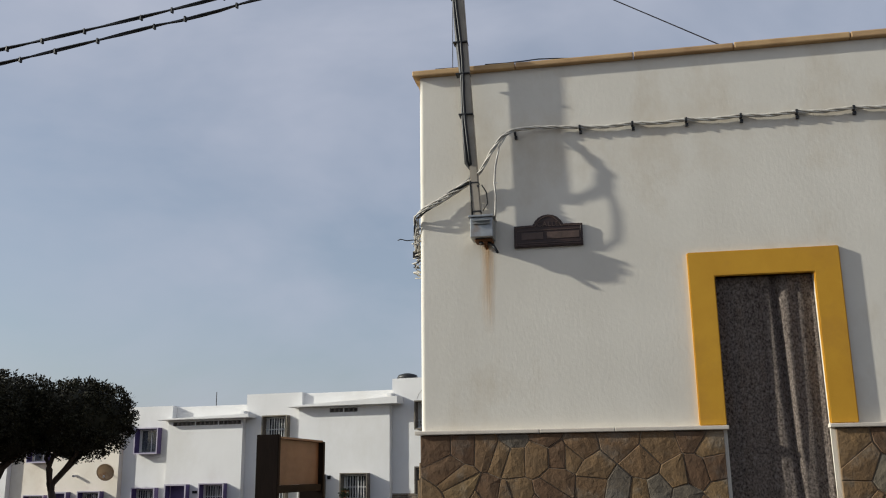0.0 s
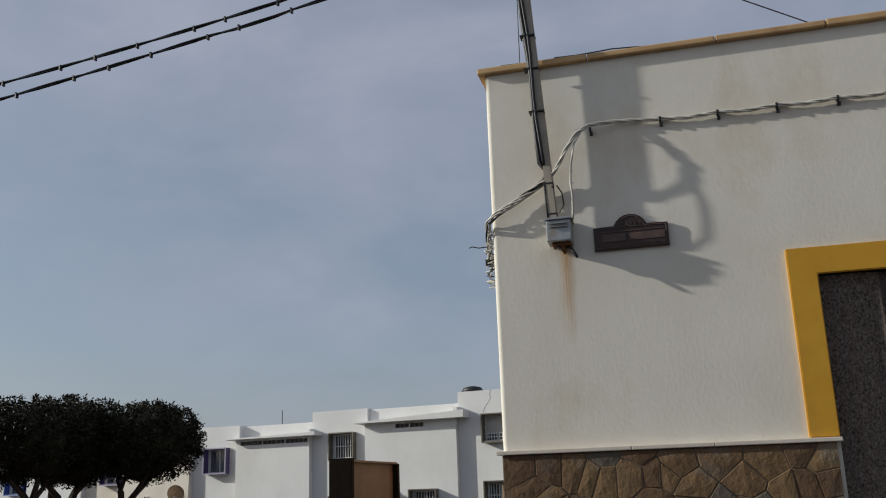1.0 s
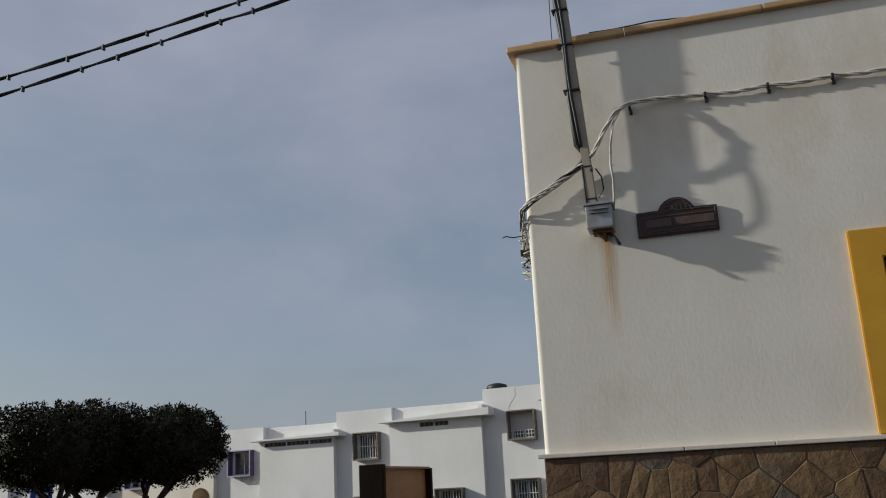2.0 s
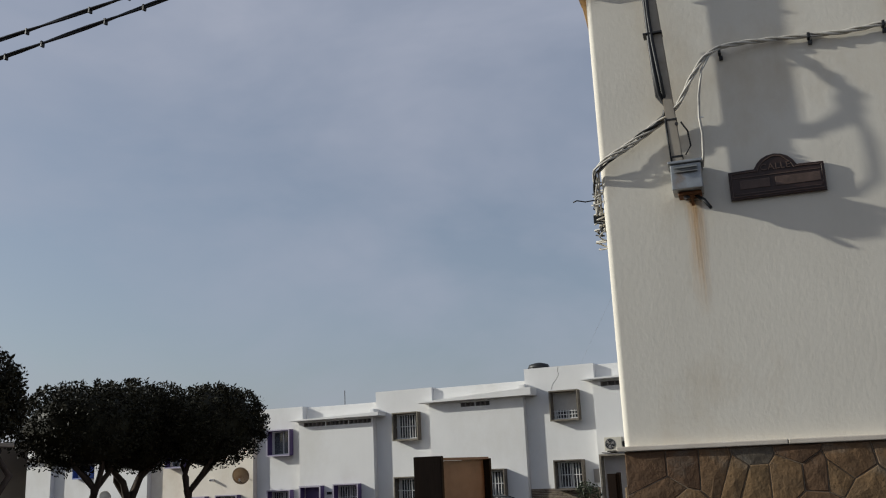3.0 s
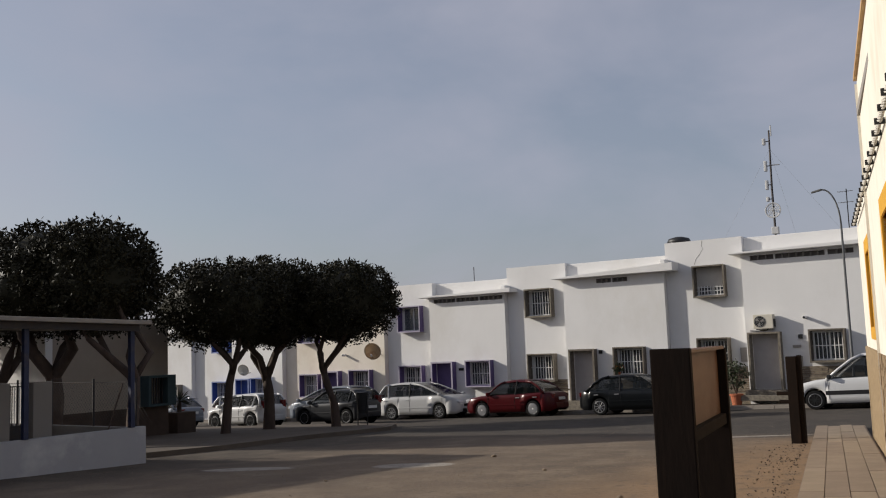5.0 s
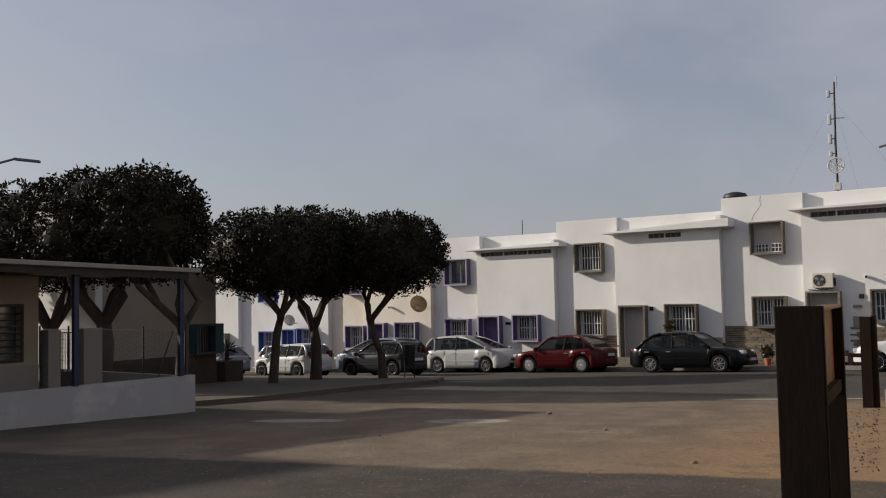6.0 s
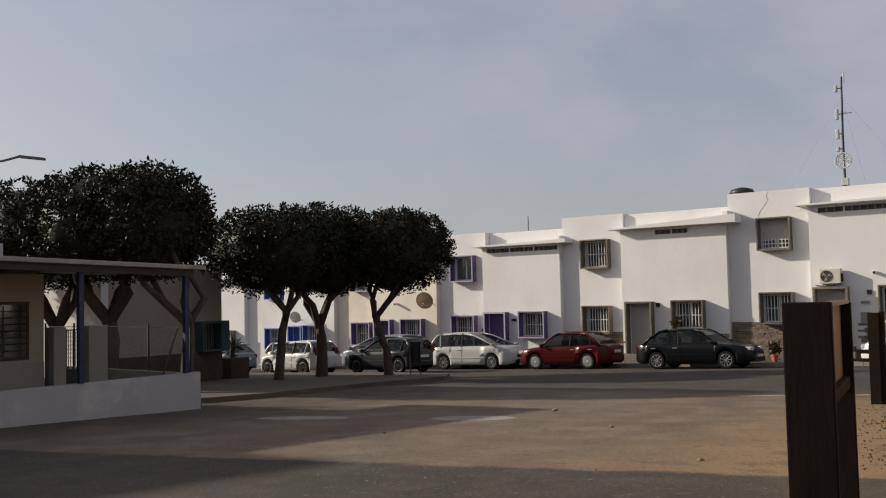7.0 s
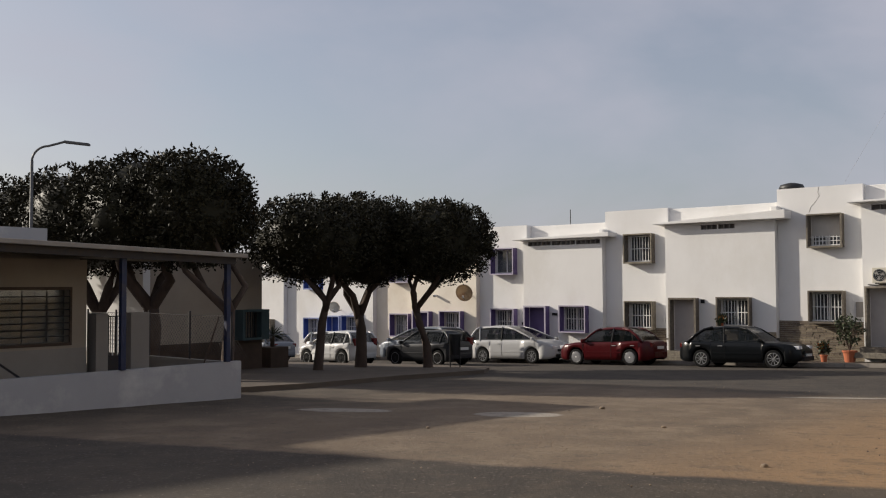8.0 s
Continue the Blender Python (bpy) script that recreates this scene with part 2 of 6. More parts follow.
M_GLASS = glass("window_glass", (0.25, 0.27, 0.28))
M_CARGLASS = material("tinted_car_glass", (0.006, 0.008, 0.008), (0.009, 0.011, 0.011), 0.05, scale=1, bump=0.0, spec=0.32, rough_var=0.02)
M_CARGLASS.node_tree.nodes["Principled BSDF"].inputs["Alpha"].default_value = 0.6
M_SEAT = material("dark_seat_fabric", (0.03, 0.03, 0.032), (0.022, 0.022, 0.024), 0.95, scale=8, bump=0.1, spec=0.1)


# ---- building blocks ----
def part(name, bm, mat, parent=None, label="", smooth=False):
    """Links a bmesh as one mesh object, under a thing or a part where one is given."""
    me = bpy.data.meshes.new(name)
    bmesh.ops.recalc_face_normals(bm, faces=bm.faces)
    bm.to_mesh(me)
    bm.free()
    me.materials.append(mat)
    if smooth:
        for p in me.polygons:
            p.use_smooth = True
    ob = new(name, me)
    if parent is not None:
        ob.parent = parent
    return tagged(ob, label)


def thing(name, m, label, category, group="", kind=""):
    ob = new(name)
    ob.empty_display_size = 0.2
    ob.matrix_basis = m
    return tagged(ob, label, category, group, kind)


def structure(name, bm, mat, label="", parent=None):
    ob = part(name, bm, mat, parent, label)
    if parent is None:
        tagged(ob, kind="structure", category=name.split("_")[0])
    return ob


def box(bm, x0, x1, y0, y1, z0, z1, bevel=0.0):
    vs = [bm.verts.new((x, y, z)) for z in (z0, z1) for x, y in ((x0, y0), (x1, y0), (x1, y1), (x0, y1))]
    fs = [(0, 3, 2, 1), (4, 5, 6, 7), (0, 1, 5, 4), (1, 2, 6, 5), (2, 3, 7, 6), (3, 0, 4, 7)]
    faces = [bm.faces.new([vs[i] for i in f]) for f in fs]
    if bevel:
        edges = {e for f in faces for e in f.edges}
        bmesh.ops.bevel(bm, geom=list(edges), offset=bevel, segments=2, affect="EDGES", profile=0.6)
    return bm


def B(*args, **kw):
    return box(bmesh.new(), *args, **kw)


def tube(bm, pts, radius, seg=8, cap=True):
    """A round bar through the points; radius is one number or one for each point."""
    pts = [Vector(p) for p in pts]
    rad = radius if isinstance(radius, (list, tuple)) else [radius] * len(pts)
    rings = []
    for i, p in enumerate(pts):
        d = (pts[min(i + 1, len(pts) - 1)] - pts[max(i - 1, 0)]).normalized()
        a = d.cross(Vector((0, 0, 1)) if abs(d.z) < 0.95 else Vector((0, 1, 0))).normalized()
        b = d.cross(a)
        rings.append([bm.verts.new(p + (a * math.cos(2 * math.pi * k / seg) + b * math.sin(2 * math.pi * k / seg)) * rad[i]) for k in range(seg)])
    for r0, r1 in zip(rings, rings[1:]):
        for k in range(seg):
            bm.faces.new((r0[k], r0[(k + 1) % seg], r1[(k + 1) % seg], r1[k]))
    if cap:
        bm.faces.new(rings[0][::-1])
        bm.faces.new(rings[-1])
    return bm


def prism(bm, poly, h0, h1, axis="z"):
    """A polygon of two coordinates, drawn out between h0 and h1 along the axis."""
    put = {"z": lambda p, h: (p[0], p[1], h), "y": lambda p, h: (p[0], h, p[1]), "x": lambda p, h: (h, p[0], p[1])}[axis]
    a = [bm.verts.new(put(p, h0)) for p in poly]
    b = [bm.verts.new(put(p, h1)) for p in poly]
    bm.faces.new(a[::-1])
    bm.faces.new(b)
    for i in range(len(poly)):
        j = (i + 1) % len(poly)
        bm.faces.new((a[i], a[j], b[j], b[i]))
    return bm


def holed_wall(bm, x0, x1, z0, z1, y0, y1, holes):
    """A wall between x0 and x1 with openings (xa, xb, za, zb) right through it."""
    xs = sorted({x0, x1, *[h[0] for h in holes], *[h[1] for h in holes]})
    zs = sorted({z0, z1, *[h[2] for h in holes], *[h[3] for h in holes]})
    xs, zs = [x for x in xs if x0 <= x <= x1], [z for z in zs if z0 <= z <= z1]

    def solid(i, k):
        if not (0 <= i < len(xs) - 1 and 0 <= k < len(zs) - 1):
            return False
        cx, cz = (xs[i] + xs[i + 1]) / 2, (zs[k] + zs[k + 1]) / 2
        return not any(a < cx < b and c < cz < d for a, b, c, d in holes)

    for i in range(len(xs) - 1):
        for k in range(len(zs) - 1):
            if not solid(i, k):
                continue
            a, b, c, d = xs[i], xs[i + 1], zs[k], zs[k + 1]
            quads = [[(a, y0, c), (b, y0, c), (b, y0, d), (a, y0, d)], [(a, y1, c), (a, y1, d), (b, y1, d), (b, y1, c)]]
            if not solid(i - 1, k):
                quads.append([(a, y0, c), (a, y0, d), (a, y1, d), (a, y1, c)])
            if not solid(i + 1, k):
                quads.append([(b, y0, c), (b, y1, c), (b, y1, d), (b, y0, d)])
            if not solid(i, k - 1):
                quads.append([(a, y0, c), (a, y1, c), (b, y1, c), (b, y0, c)])
            if not solid(i, k + 1):
                quads.append([(a, y0, d), (b, y0, d), (b, y1, d), (a, y1, d)])
            for q in quads:
                bm.faces.new([bm.verts.new(v) for v in q])
    bmesh.ops.remove_doubles(bm, verts=bm.verts, dist=1e-5)
    return bm


def ground_z(x, y):
    """The square falls gently away; the street by the corner house is level."""
    z = 0.76 + 0.034 * x - 0.035 * y
    return min(z, 0.42 + 0.25 * (z - 0.42)) if z > 0.42 else z


# ---- ground ----
def ground_sheet():
    bm = bmesh.new()
    xs = [-400, -200, -120, -80] + [-60 + i for i in range(0, 81)] + [30, 60, 150, 400]
    ys = [-400, -150, -60, -30] + [-12 + i for i in range(0, 61)] + [55, 70, 120, 400]
    grid = [[bm.verts.new((x, y, max(ground_z(x, y), -3.4) + (0.012 * noise.noise((x * 0.7, y * 0.7, 0)) if abs(x) < 60 and abs(y) < 50 else 0))) for y in ys] for x in xs]
    for i in range(len(xs) - 1):
        for j in range(len(ys) - 1):
            bm.faces.new((grid[i][j], grid[i + 1][j], grid[i + 1][j + 1], grid[i][j + 1]))
    return bm


def ground_material():
    """Sandy earth over old asphalt: dirt in the middle of the square, asphalt along its edges, gravel, pale patches and
    a painted sunlit strip.
    """
    m = bpy.data.materials.new("square_ground")
    m.use_nodes = True
    n, l = m.node_tree.nodes, m.node_tree.links
    b = n["Principled BSDF"]
    tc = n.new("ShaderNodeTexCoord")
    sep = n.new("ShaderNodeSeparateXYZ")
    l.new(tc.outputs["Object"], sep.inputs["Vector"])

    def noise_node(scale, detail=6, rough=0.6):
        q = n.new("ShaderNodeTexNoise")
        q.inputs["Scale"].default_value, q.inputs["Detail"].default_value, q.inputs["Roughness"].default_value = scale, detail, rough
        l.new(tc.outputs["Object"], q.inputs["Vector"])
        return q.outputs["Fac"]

    def maths(op, a, c):
        q = n.new("ShaderNodeMath")
        q.operation = op
        for i, v in enumerate((a, c)):
            if isinstance(v, (int, float)):
                q.inputs[i].default_value = v
            else:
                l.new(v, q.inputs[i])
        return q.outputs[0]

    def ramp(v, lo, hi):
        q = n.new("ShaderNodeMapRange")
        q.interpolation_type = "SMOOTHSTEP"
        q.inputs["From Min"].default_value, q.inputs["From Max"].default_value = lo, hi
        l.new(v, q.inputs["Value"])
        return q.outputs["Result"]

    def mix(f, a, c):
        q = n.new("ShaderNodeMix")
        q.data_type = "RGBA"
        for s, v in (("A", a), ("B", c)):
            if isinstance(v, tuple):
                q.inputs[s].default_value = (*v, 1)
            else:
                l.new(v, q.inputs[s])
        l.new(f, q.inputs["Factor"])
        return q.outputs["Result"]

    big, mid, fine = noise_node(0.22), noise_node(1.3), noise_node(14, 8, 0.7)
    wob = maths("MULTIPLY", maths("SUBTRACT", mid, 0.5), 1.6)
    # the near road runs beside the corner house's front line
    near = maths("ADD", maths("SUBTRACT", sep.outputs["Y"], maths("MULTIPLY", sep.outputs["X"], 0.236)), maths("MULTIPLY", wob, 0.3))
    dirt_near = ramp(near, 13.18, 13.4)
    far = maths("ADD", maths("ADD", sep.outputs["Y"], maths("MULTIPLY", sep.outputs["X"], 0.16)), maths("MULTIPLY", wob, 2.0))
    dirt_far = maths("SUBTRACT", 1.0, ramp(far, 19.6, 22.2))
    west = ramp(maths("ADD", sep.outputs["X"], maths("MULTIPLY", wob, 1.5)), -19.5, -14.0)
    dirt = maths("MULTIPLY", maths("MULTIPLY", dirt_near, dirt_far), maths("ADD", maths("MULTIPLY", west, 0.75), 0.25))
    sand = mix(ramp(big, 0.35, 0.65), (0.172, 0.129, 0.09), (0.122, 0.093, 0.067))
    sand = mix(ramp(mid, 0.45, 0.62), sand, (0.205, 0.157, 0.111))
    sand = mix(ramp(maths("ADD", sep.outputs["X"], wob), -9.5, -6.5), sand, (0.235, 0.155, 0.09))
    tar = mix(ramp(mid, 0.4, 0.66), (0.052, 0.044, 0.037), (0.068, 0.057, 0.046))
    tar = mix(ramp(big, 0.5, 0.7), tar, (0.078, 0.065, 0.052))
    col = mix(dirt, tar, sand)
    # Two pale ground patches; the long thin third one paints a strip of sunlight.
    for px, py, ra, rb in ((-15.44, 14.79, 0.9, 0.36), (-12.5, 15.75, 0.72, 0.46), (-9.0, 22.3, 1.6, 0.16)):
        u = maths("ADD", maths("MULTIPLY", maths("SUBTRACT", sep.outputs["X"], px), 0.93 / ra), maths("MULTIPLY", maths("SUBTRACT", sep.outputs["Y"], py), 0.36 / ra))
        v = maths("SUBTRACT", maths("MULTIPLY", maths("SUBTRACT", sep.outputs["Y"], py), 0.93 / rb), maths("MULTIPLY", maths("SUBTRACT", sep.outputs["X"], px), 0.36 / rb))
        d2 = maths("ADD", maths("ADD", maths("MULTIPLY", u, u), maths("MULTIPLY", v, v)), maths("MULTIPLY", wob, 0.6))
        col = mix(maths("SUBTRACT", 1.0, ramp(d2, 0.75, 1.15)), col, (0.32, 0.285, 0.24))
    col = mix(maths("MULTIPLY", ramp(noise_node(2.6, 8, 0.72), 0.5, 0.64), 0.55), col, (0.085, 0.068, 0.052))
    stones = noise_node(22, 4, 0.6)
    col = mix(maths("MULTIPLY", ramp(stones, 0.60, 0.68), 0.7), col, (0.2, 0.17, 0.138))
    col = mix(maths("MULTIPLY", ramp(fine, 0.52, 0.70), 0.6), col, (0.06, 0.048, 0.037))
    l.new(col, b.inputs["Base Color"])
    b.inputs["Roughness"].default_value = 0.95
    b.inputs["Specular IOR Level"].default_value = 0.25
    bp = n.new("ShaderNodeBump")
    bp.inputs["Strength"].default_value, bp.inputs["Distance"].default_value = 0.6, 0.03
    l.new(maths("ADD", fine, maths("MULTIPLY", stones, 0.5)), bp.inputs["Height"])
    l.new(bp.outputs["Normal"], b.inputs["Normal"])
    return m


M_GROUND = ground_material()
ground = structure("ground", ground_sheet(), M_GROUND, "sandy earth and worn asphalt square, falling gently away")


def slab_on_ground(poly, up, below=0.3):
    """A pavement plate that follows the slope."""
    bm = bmesh.new()
    a = [bm.verts.new((x, y, ground_z(x, y) - below)) for x, y in poly]
    b = [bm.verts.new((x, y, ground_z(x, y) + up)) for x, y in poly]
    bm.faces.new(a[::-1])
    bm.faces.new(b)
    for i in range(len(poly)):
        j = (i + 1) % len(poly)
        bm.faces.new((a[i], a[j], b[j], b[i]))
    return bm


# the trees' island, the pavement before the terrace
island = structure("pavement_island", slab_on_ground([(-46, 16.8), (-20.95, 16.8), (-20.85, 19.0), (-21.6, 22.8), (-21.75, 27.0), (-23.2, 29.2), (-26.0, 30.0), (-46, 30.0)], 0.12), M_PAVE, "raised concrete pavement round the trees, darkened for their shade")
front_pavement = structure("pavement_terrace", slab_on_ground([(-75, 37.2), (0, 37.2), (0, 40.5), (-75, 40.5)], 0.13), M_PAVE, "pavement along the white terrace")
for i in range(70):
    x = -55 + 1.02 * i * 0.75
    if x > -6:
        break
    kerb = structure("kerb_stone", slab_on_ground([(x, 37.04), (x + 0.75, 37.04), (x + 0.75, 37.197), (x, 37.197)], 0.135, 0.1), M_KERB, parent=front_pavement)


# ---- corner house ----
HOUSE = pose(-3.52, 8.11, 0, 0, 0, 9)
SIDE = 92.8                                             # degrees of the side wall in the house's own axes
SU = Vector((math.cos(radians(SIDE)), math.sin(radians(SIDE)), 0))
SN = Vector((-math.sin(radians(SIDE)), math.cos(radians(SIDE)), 0))   # outwards, away from the rooms
SIDE_POSE = pose(0.035, 0, 0, 0, 0, SIDE)
SIDE_PLINTH_Z = 1.48
LEDGE_Z, TOP_Z, LONG = 1.72, 5.18, 8.5
house = thing("corner_house", HOUSE, "white stucco corner house with ochre door surrounds and stone plinth", "house")
DOOR = (2.69, 3.52, 0.3, 3.04)


def corner_house():
    bm = bmesh.new()
    holed_wall(bm, 0.075, 9.0, 0.2, TOP_Z, 0.0, 0.32, [DOOR])
    part("wall", bm, M_STUCCO, house, "rough white stucco front with rust streaks")
    # the rounded corner between front and side
    bm = bmesh.new()
    pts = []
    for k in range(9):
        a = radians(270 - k * 90 / 8)
        pts.append((0.075 + 0.043 * math.cos(a), 0.05 + 0.05 * math.sin(a)))
    pts[-1] = (0.035 + SU.x * 0.05, SU.y * 0.05)
    prism(bm, [*pts, (0.075, 0.2)], 0.2, TOP_Z, "z")
    part("corner", bm, M_STUCCO, house, "worn rounded stucco corner")
    # side wall, with doors and windows set in it
    bm = bmesh.new()
    holed_wall(bm, 0.05, LONG, 0.0, TOP_Z, -0.3, 0.0, SIDE_OPENINGS)
    wall = part("side_wall", bm, M_STUCCO, house, "sunlit cream-white stucco side wall")
    wall.matrix_basis = SIDE_POSE
    # roof and far walls
    part("roof", prism(bmesh.new(), [(0.1, 0.1), (8.9, 0.1), (8.9, 8.4), (SU.x * 8.4, SU.y * 8.4)], TOP_Z - 0.5, TOP_Z - 0.4), M_GREYWALL, house)
    part("back_wall", prism(bmesh.new(), [(SU.x * 8.45, SU.y * 8.45), (8.9, 8.6), (8.9, 8.8), (SU.x * 8.45 + 0.02, SU.y * 8.45 + 0.2)], 0, TOP_Z - 0.05), M_STUCCO, house)
    part("gable_wall", B(9.0, 9.2, 0, 8.8, 0, TOP_Z - 0.05), M_STUCCO, house)


SIDE_OPENINGS = [(1.2, 2.2, 1.88, 3.07), (4.4, 5.45, 1.82, 2.95)]
corner_house()


def coping():
    """Clay coping along the parapet, piece by piece."""
    run = -0.025
    k = 0
    while run < 9.0:
        w = 1.02 + 0.12 * math.sin(k * 2.1)
        bm = B(run, min(run + w - 0.006, 9.1), -0.06, 0.2, TOP_Z + 0.002, TOP_Z + 0.06 + 0.005 * math.sin(k * 5), bevel=0.012)
        part("coping_tile", bm, M_CORNICE, house)
        run += w
        k += 1
    run = 0.2
    while run < LONG - 0.1:
        w = 1.0 + 0.1 * math.sin(k * 1.7)
        ob = part("coping_tile", B(run, min(run + w - 0.006, LONG), -0.2, 0.045, TOP_Z + 0.002, TOP_Z + 0.06, bevel=0.012), M_CORNICE, house)
        ob.matrix_basis = SIDE_POSE
        run += w
        k += 1


coping()


def ledges():
    """The thin pale ledge on top of the stone plinth."""
    for a, b in ((-0.012, 1.1), (1.104, 1.75), (1.754, 2.70), (3.505, 4.6), (4.604, 9.0)):
        part("ledge", B(a, b, -0.075, 0.02, LEDGE_Z - 0.005, LEDGE_Z + 0.028, bevel=0.006), M_LEDGE, house)


ledges()


def surround(parent, m, x0, x1, z0, z1, band, proud=0.07, inner=0.25, sill=0.0):
    """A painted surround: two jambs and a lintel, with a band below for windows, standing proud of the wall."""
    bm = holed_wall(bmesh.new(), x0 - band, x1 + band, z0 - sill, z1 + band, -proud, inner, [(x0, x1, z0 if sill else z0 - 1, z1)])
    bmesh.ops.recalc_face_normals(bm, faces=bm.faces)
    sharp = [e for e in bm.edges if len(e.link_faces) == 2 and e.calc_face_angle(0) > 0.6]
    bmesh.ops.bevel(bm, geom=sharp, offset=0.008, segments=2, affect="EDGES")
    ob = part("surround", bm, M_OCHRE, parent, "ochre-painted smooth plaster band")
    ob.matrix_basis = m


ID = Matrix.Identity(4)
FLIP = SIDE_POSE @ Matrix.Diagonal((1, -1, 1, 1))
surround(house, ID, 2.69, 3.52, LEDGE_Z + 0.03, 3.04, 0.225, 0.035)
for s0, s1, z0, z1 in SIDE_OPENINGS:
    surround(house, FLIP, s0, s1, z0, z1, 0.22, 0.022, 0.2, 0.18)


def doors():
    part("door", B(2.66, 3.55, 0.24, 0.29, 0.3, 3.06, bevel=0.005), M_DOORWOOD, house, "brown varnished door behind the curtain")
    # the curtain hangs in soft folds
    bm = bmesh.new()
    cols, rows = 70, 24
    grid = []
    for i in range(cols + 1):
        u = i / cols
        col = []
        for k in range(rows + 1):
            v = k / rows
            fold = 0.016 * math.sin(u * 15 + 0.6 * v) * (0.5 + 0.6 * v) + 0.007 * math.sin(u * 41 + 2 * v) + 0.055 * math.exp(-((u - 0.60 - 0.13 * v) / 0.035) ** 2) - 0.03 * v * u
            x = 2.695 + 0.822 * u - 0.02 * v * math.sin(u * 3)
            col.append(bm.verts.new((x, 0.045 + fold, 3.035 - 2.5 * v)))
        grid.append(col)
    for i in range(cols):
        for k in range(rows):
            bm.faces.new((grid[i][k], grid[i + 1][k], grid[i + 1][k + 1], grid[i][k + 1]))
    bmesh.ops.solidify(bm, geom=bm.faces, thickness=0.004)
    curtain = part("door_curtain", bm, M_CURTAIN, None, smooth=True)
    curtain.matrix_basis = HOUSE
    tagged(curtain, "dark patterned fabric curtain hanging in the doorway", "curtain")
    part("door_rail", tube(bmesh.new(), [(2.68, 0.13, 3.03), (3.53, 0.13, 3.03)], 0.009), M_DARKMETAL, house)
    for s0, s1, z0, z1 in SIDE_OPENINGS:
        ob = part("shutter", B(s0 - 0.03, s1 + 0.03, -0.26, -0.2, z0, z1 + 0.02), M_DOORWOOD, house)
        ob.matrix_basis = SIDE_POSE
    part("step", B(2.55, 3.66, -0.3, 0.3, 0.2, 0.52, bevel=0.015), M_LEDGE, house)


doors()

# the lower building that follows the side wall
annex = thing("low_annex", HOUSE, "lower white annex continuing the side wall", "house")
for ob in (part("wall", holed_wall(bmesh.new(), LONG + 0.01, 13.4, -0.4, 3.95, -0.3, -0.02, [(9.0, 10.0, 1.82, 2.9)]), M_STUCCO, annex),
           part("roof", B(LONG + 0.01, 13.4, -6.0, -0.3, 3.7, 3.85), M_GREYWALL, annex), part("end_wall", B(13.1, 13.4, -6, -0.31, -0.4, 3.95), M_STUCCO, annex),
           part("shutter", B(8.98, 10.02, -0.25, -0.2, 1.82, 2.9), M_DOORWOOD, annex)):
    ob.matrix_basis = SIDE_POSE
surround(annex, FLIP, 9.0, 10.0, 1.82, 2.9, 0.22, 0.022, 0.2, 0.18)


# ---- the white terrace ----
PROJ_Y, TOWER_Y = 38.93, 39.22


def boxed_window(parent, x0, x1, z0, z1, wall_y, front_y, frame_mat, edge_mat, blind=False, bars=True):
    """A window in a deep box of four panels, with a white grille, glass and a frame behind."""
    t = 0.06
    win = part("window", holed_wall(bmesh.new(), x0 + t, x1 - t, z0 + t, z1 - t, wall_y + 0.12, wall_y + 0.17, [(x0 + t + 0.05, (x0 + x1) / 2 - 0.025, z0 + t + 0.05, z1 - t - 0.05), ((x0 + x1) / 2 + 0.025, x1 - t - 0.05, z0 + t + 0.05, z1 - t - 0.05)]), M_GRILLE, parent, "white framed window in a deep painted box" if frame_mat is not M_CLAD else "white framed window in a stone-clad box")
    for a, b in ((x0 + t + 0.05, (x0 + x1) / 2 - 0.025), ((x0 + x1) / 2 + 0.025, x1 - t - 0.05)):
        part("pane", B(a, b, wall_y + 0.143, wall_y + 0.149, z0 + t + 0.05, z1 - t - 0.05), M_GLASS, win)
    part("cheek", B(x0, x0 + t, front_y, wall_y - 0.002, z0, z1, bevel=0.008), frame_mat, win)
    part("cheek", B(x1 - t, x1, front_y, wall_y - 0.002, z0, z1, bevel=0.008), frame_mat, win)
    part("hood", B(x0 + t + 0.002, x1 - t - 0.002, front_y, wall_y - 0.002, z1 - t, z1, bevel=0.008), frame_mat, win)
    part("sill", B(x0 + t + 0.002, x1 - t - 0.002, front_y, wall_y - 0.002, z0, z0 + t, bevel=0.008), frame_mat, win)
    part("trim", holed_wall(bmesh.new(), x0 - 0.012, x1 + 0.012, z0 - 0.012, z1 + 0.012, front_y - 0.025, front_y - 0.002, [(x0 + t - 0.02, x1 - t + 0.02, z0 + t - 0.02, z1 - t + 0.02)]), edge_mat, win)
    if blind:
        part("blind", B(x0 + t, x1 - t, wall_y + 0.04, wall_y + 0.07, z0 + 0.35 * (z1 - z0), z1 - t), M_BLIND, win)
    if bars:
        g = wall_y - 0.1 if frame_mat is M_CLAD else wall_y + 0.05
        top = z0 + 0.36 * (z1 - z0) if blind else z1 - t
        n = max(5, int((x1 - x0 - 2 * t) / 0.125))
        for i in range(n):
            x = x0 + t + (i + 0.5) * (x1 - x0 - 2 * t) / n
            part("grille_bar", box(bmesh.new(), x - 0.013, x + 0.013, g, g + 0.026, z0 + t, top), M_GRILLE, win)
        for z in (z0 + t + 0.04, (z0 + t + top) / 2, top - 0.05):
            part("grille_rail", box(bmesh.new(), x0 + t, x1 - t, g + 0.004, g + 0.022, z - 0.014, z + 0.014), M_GRILLE, win)
    return win


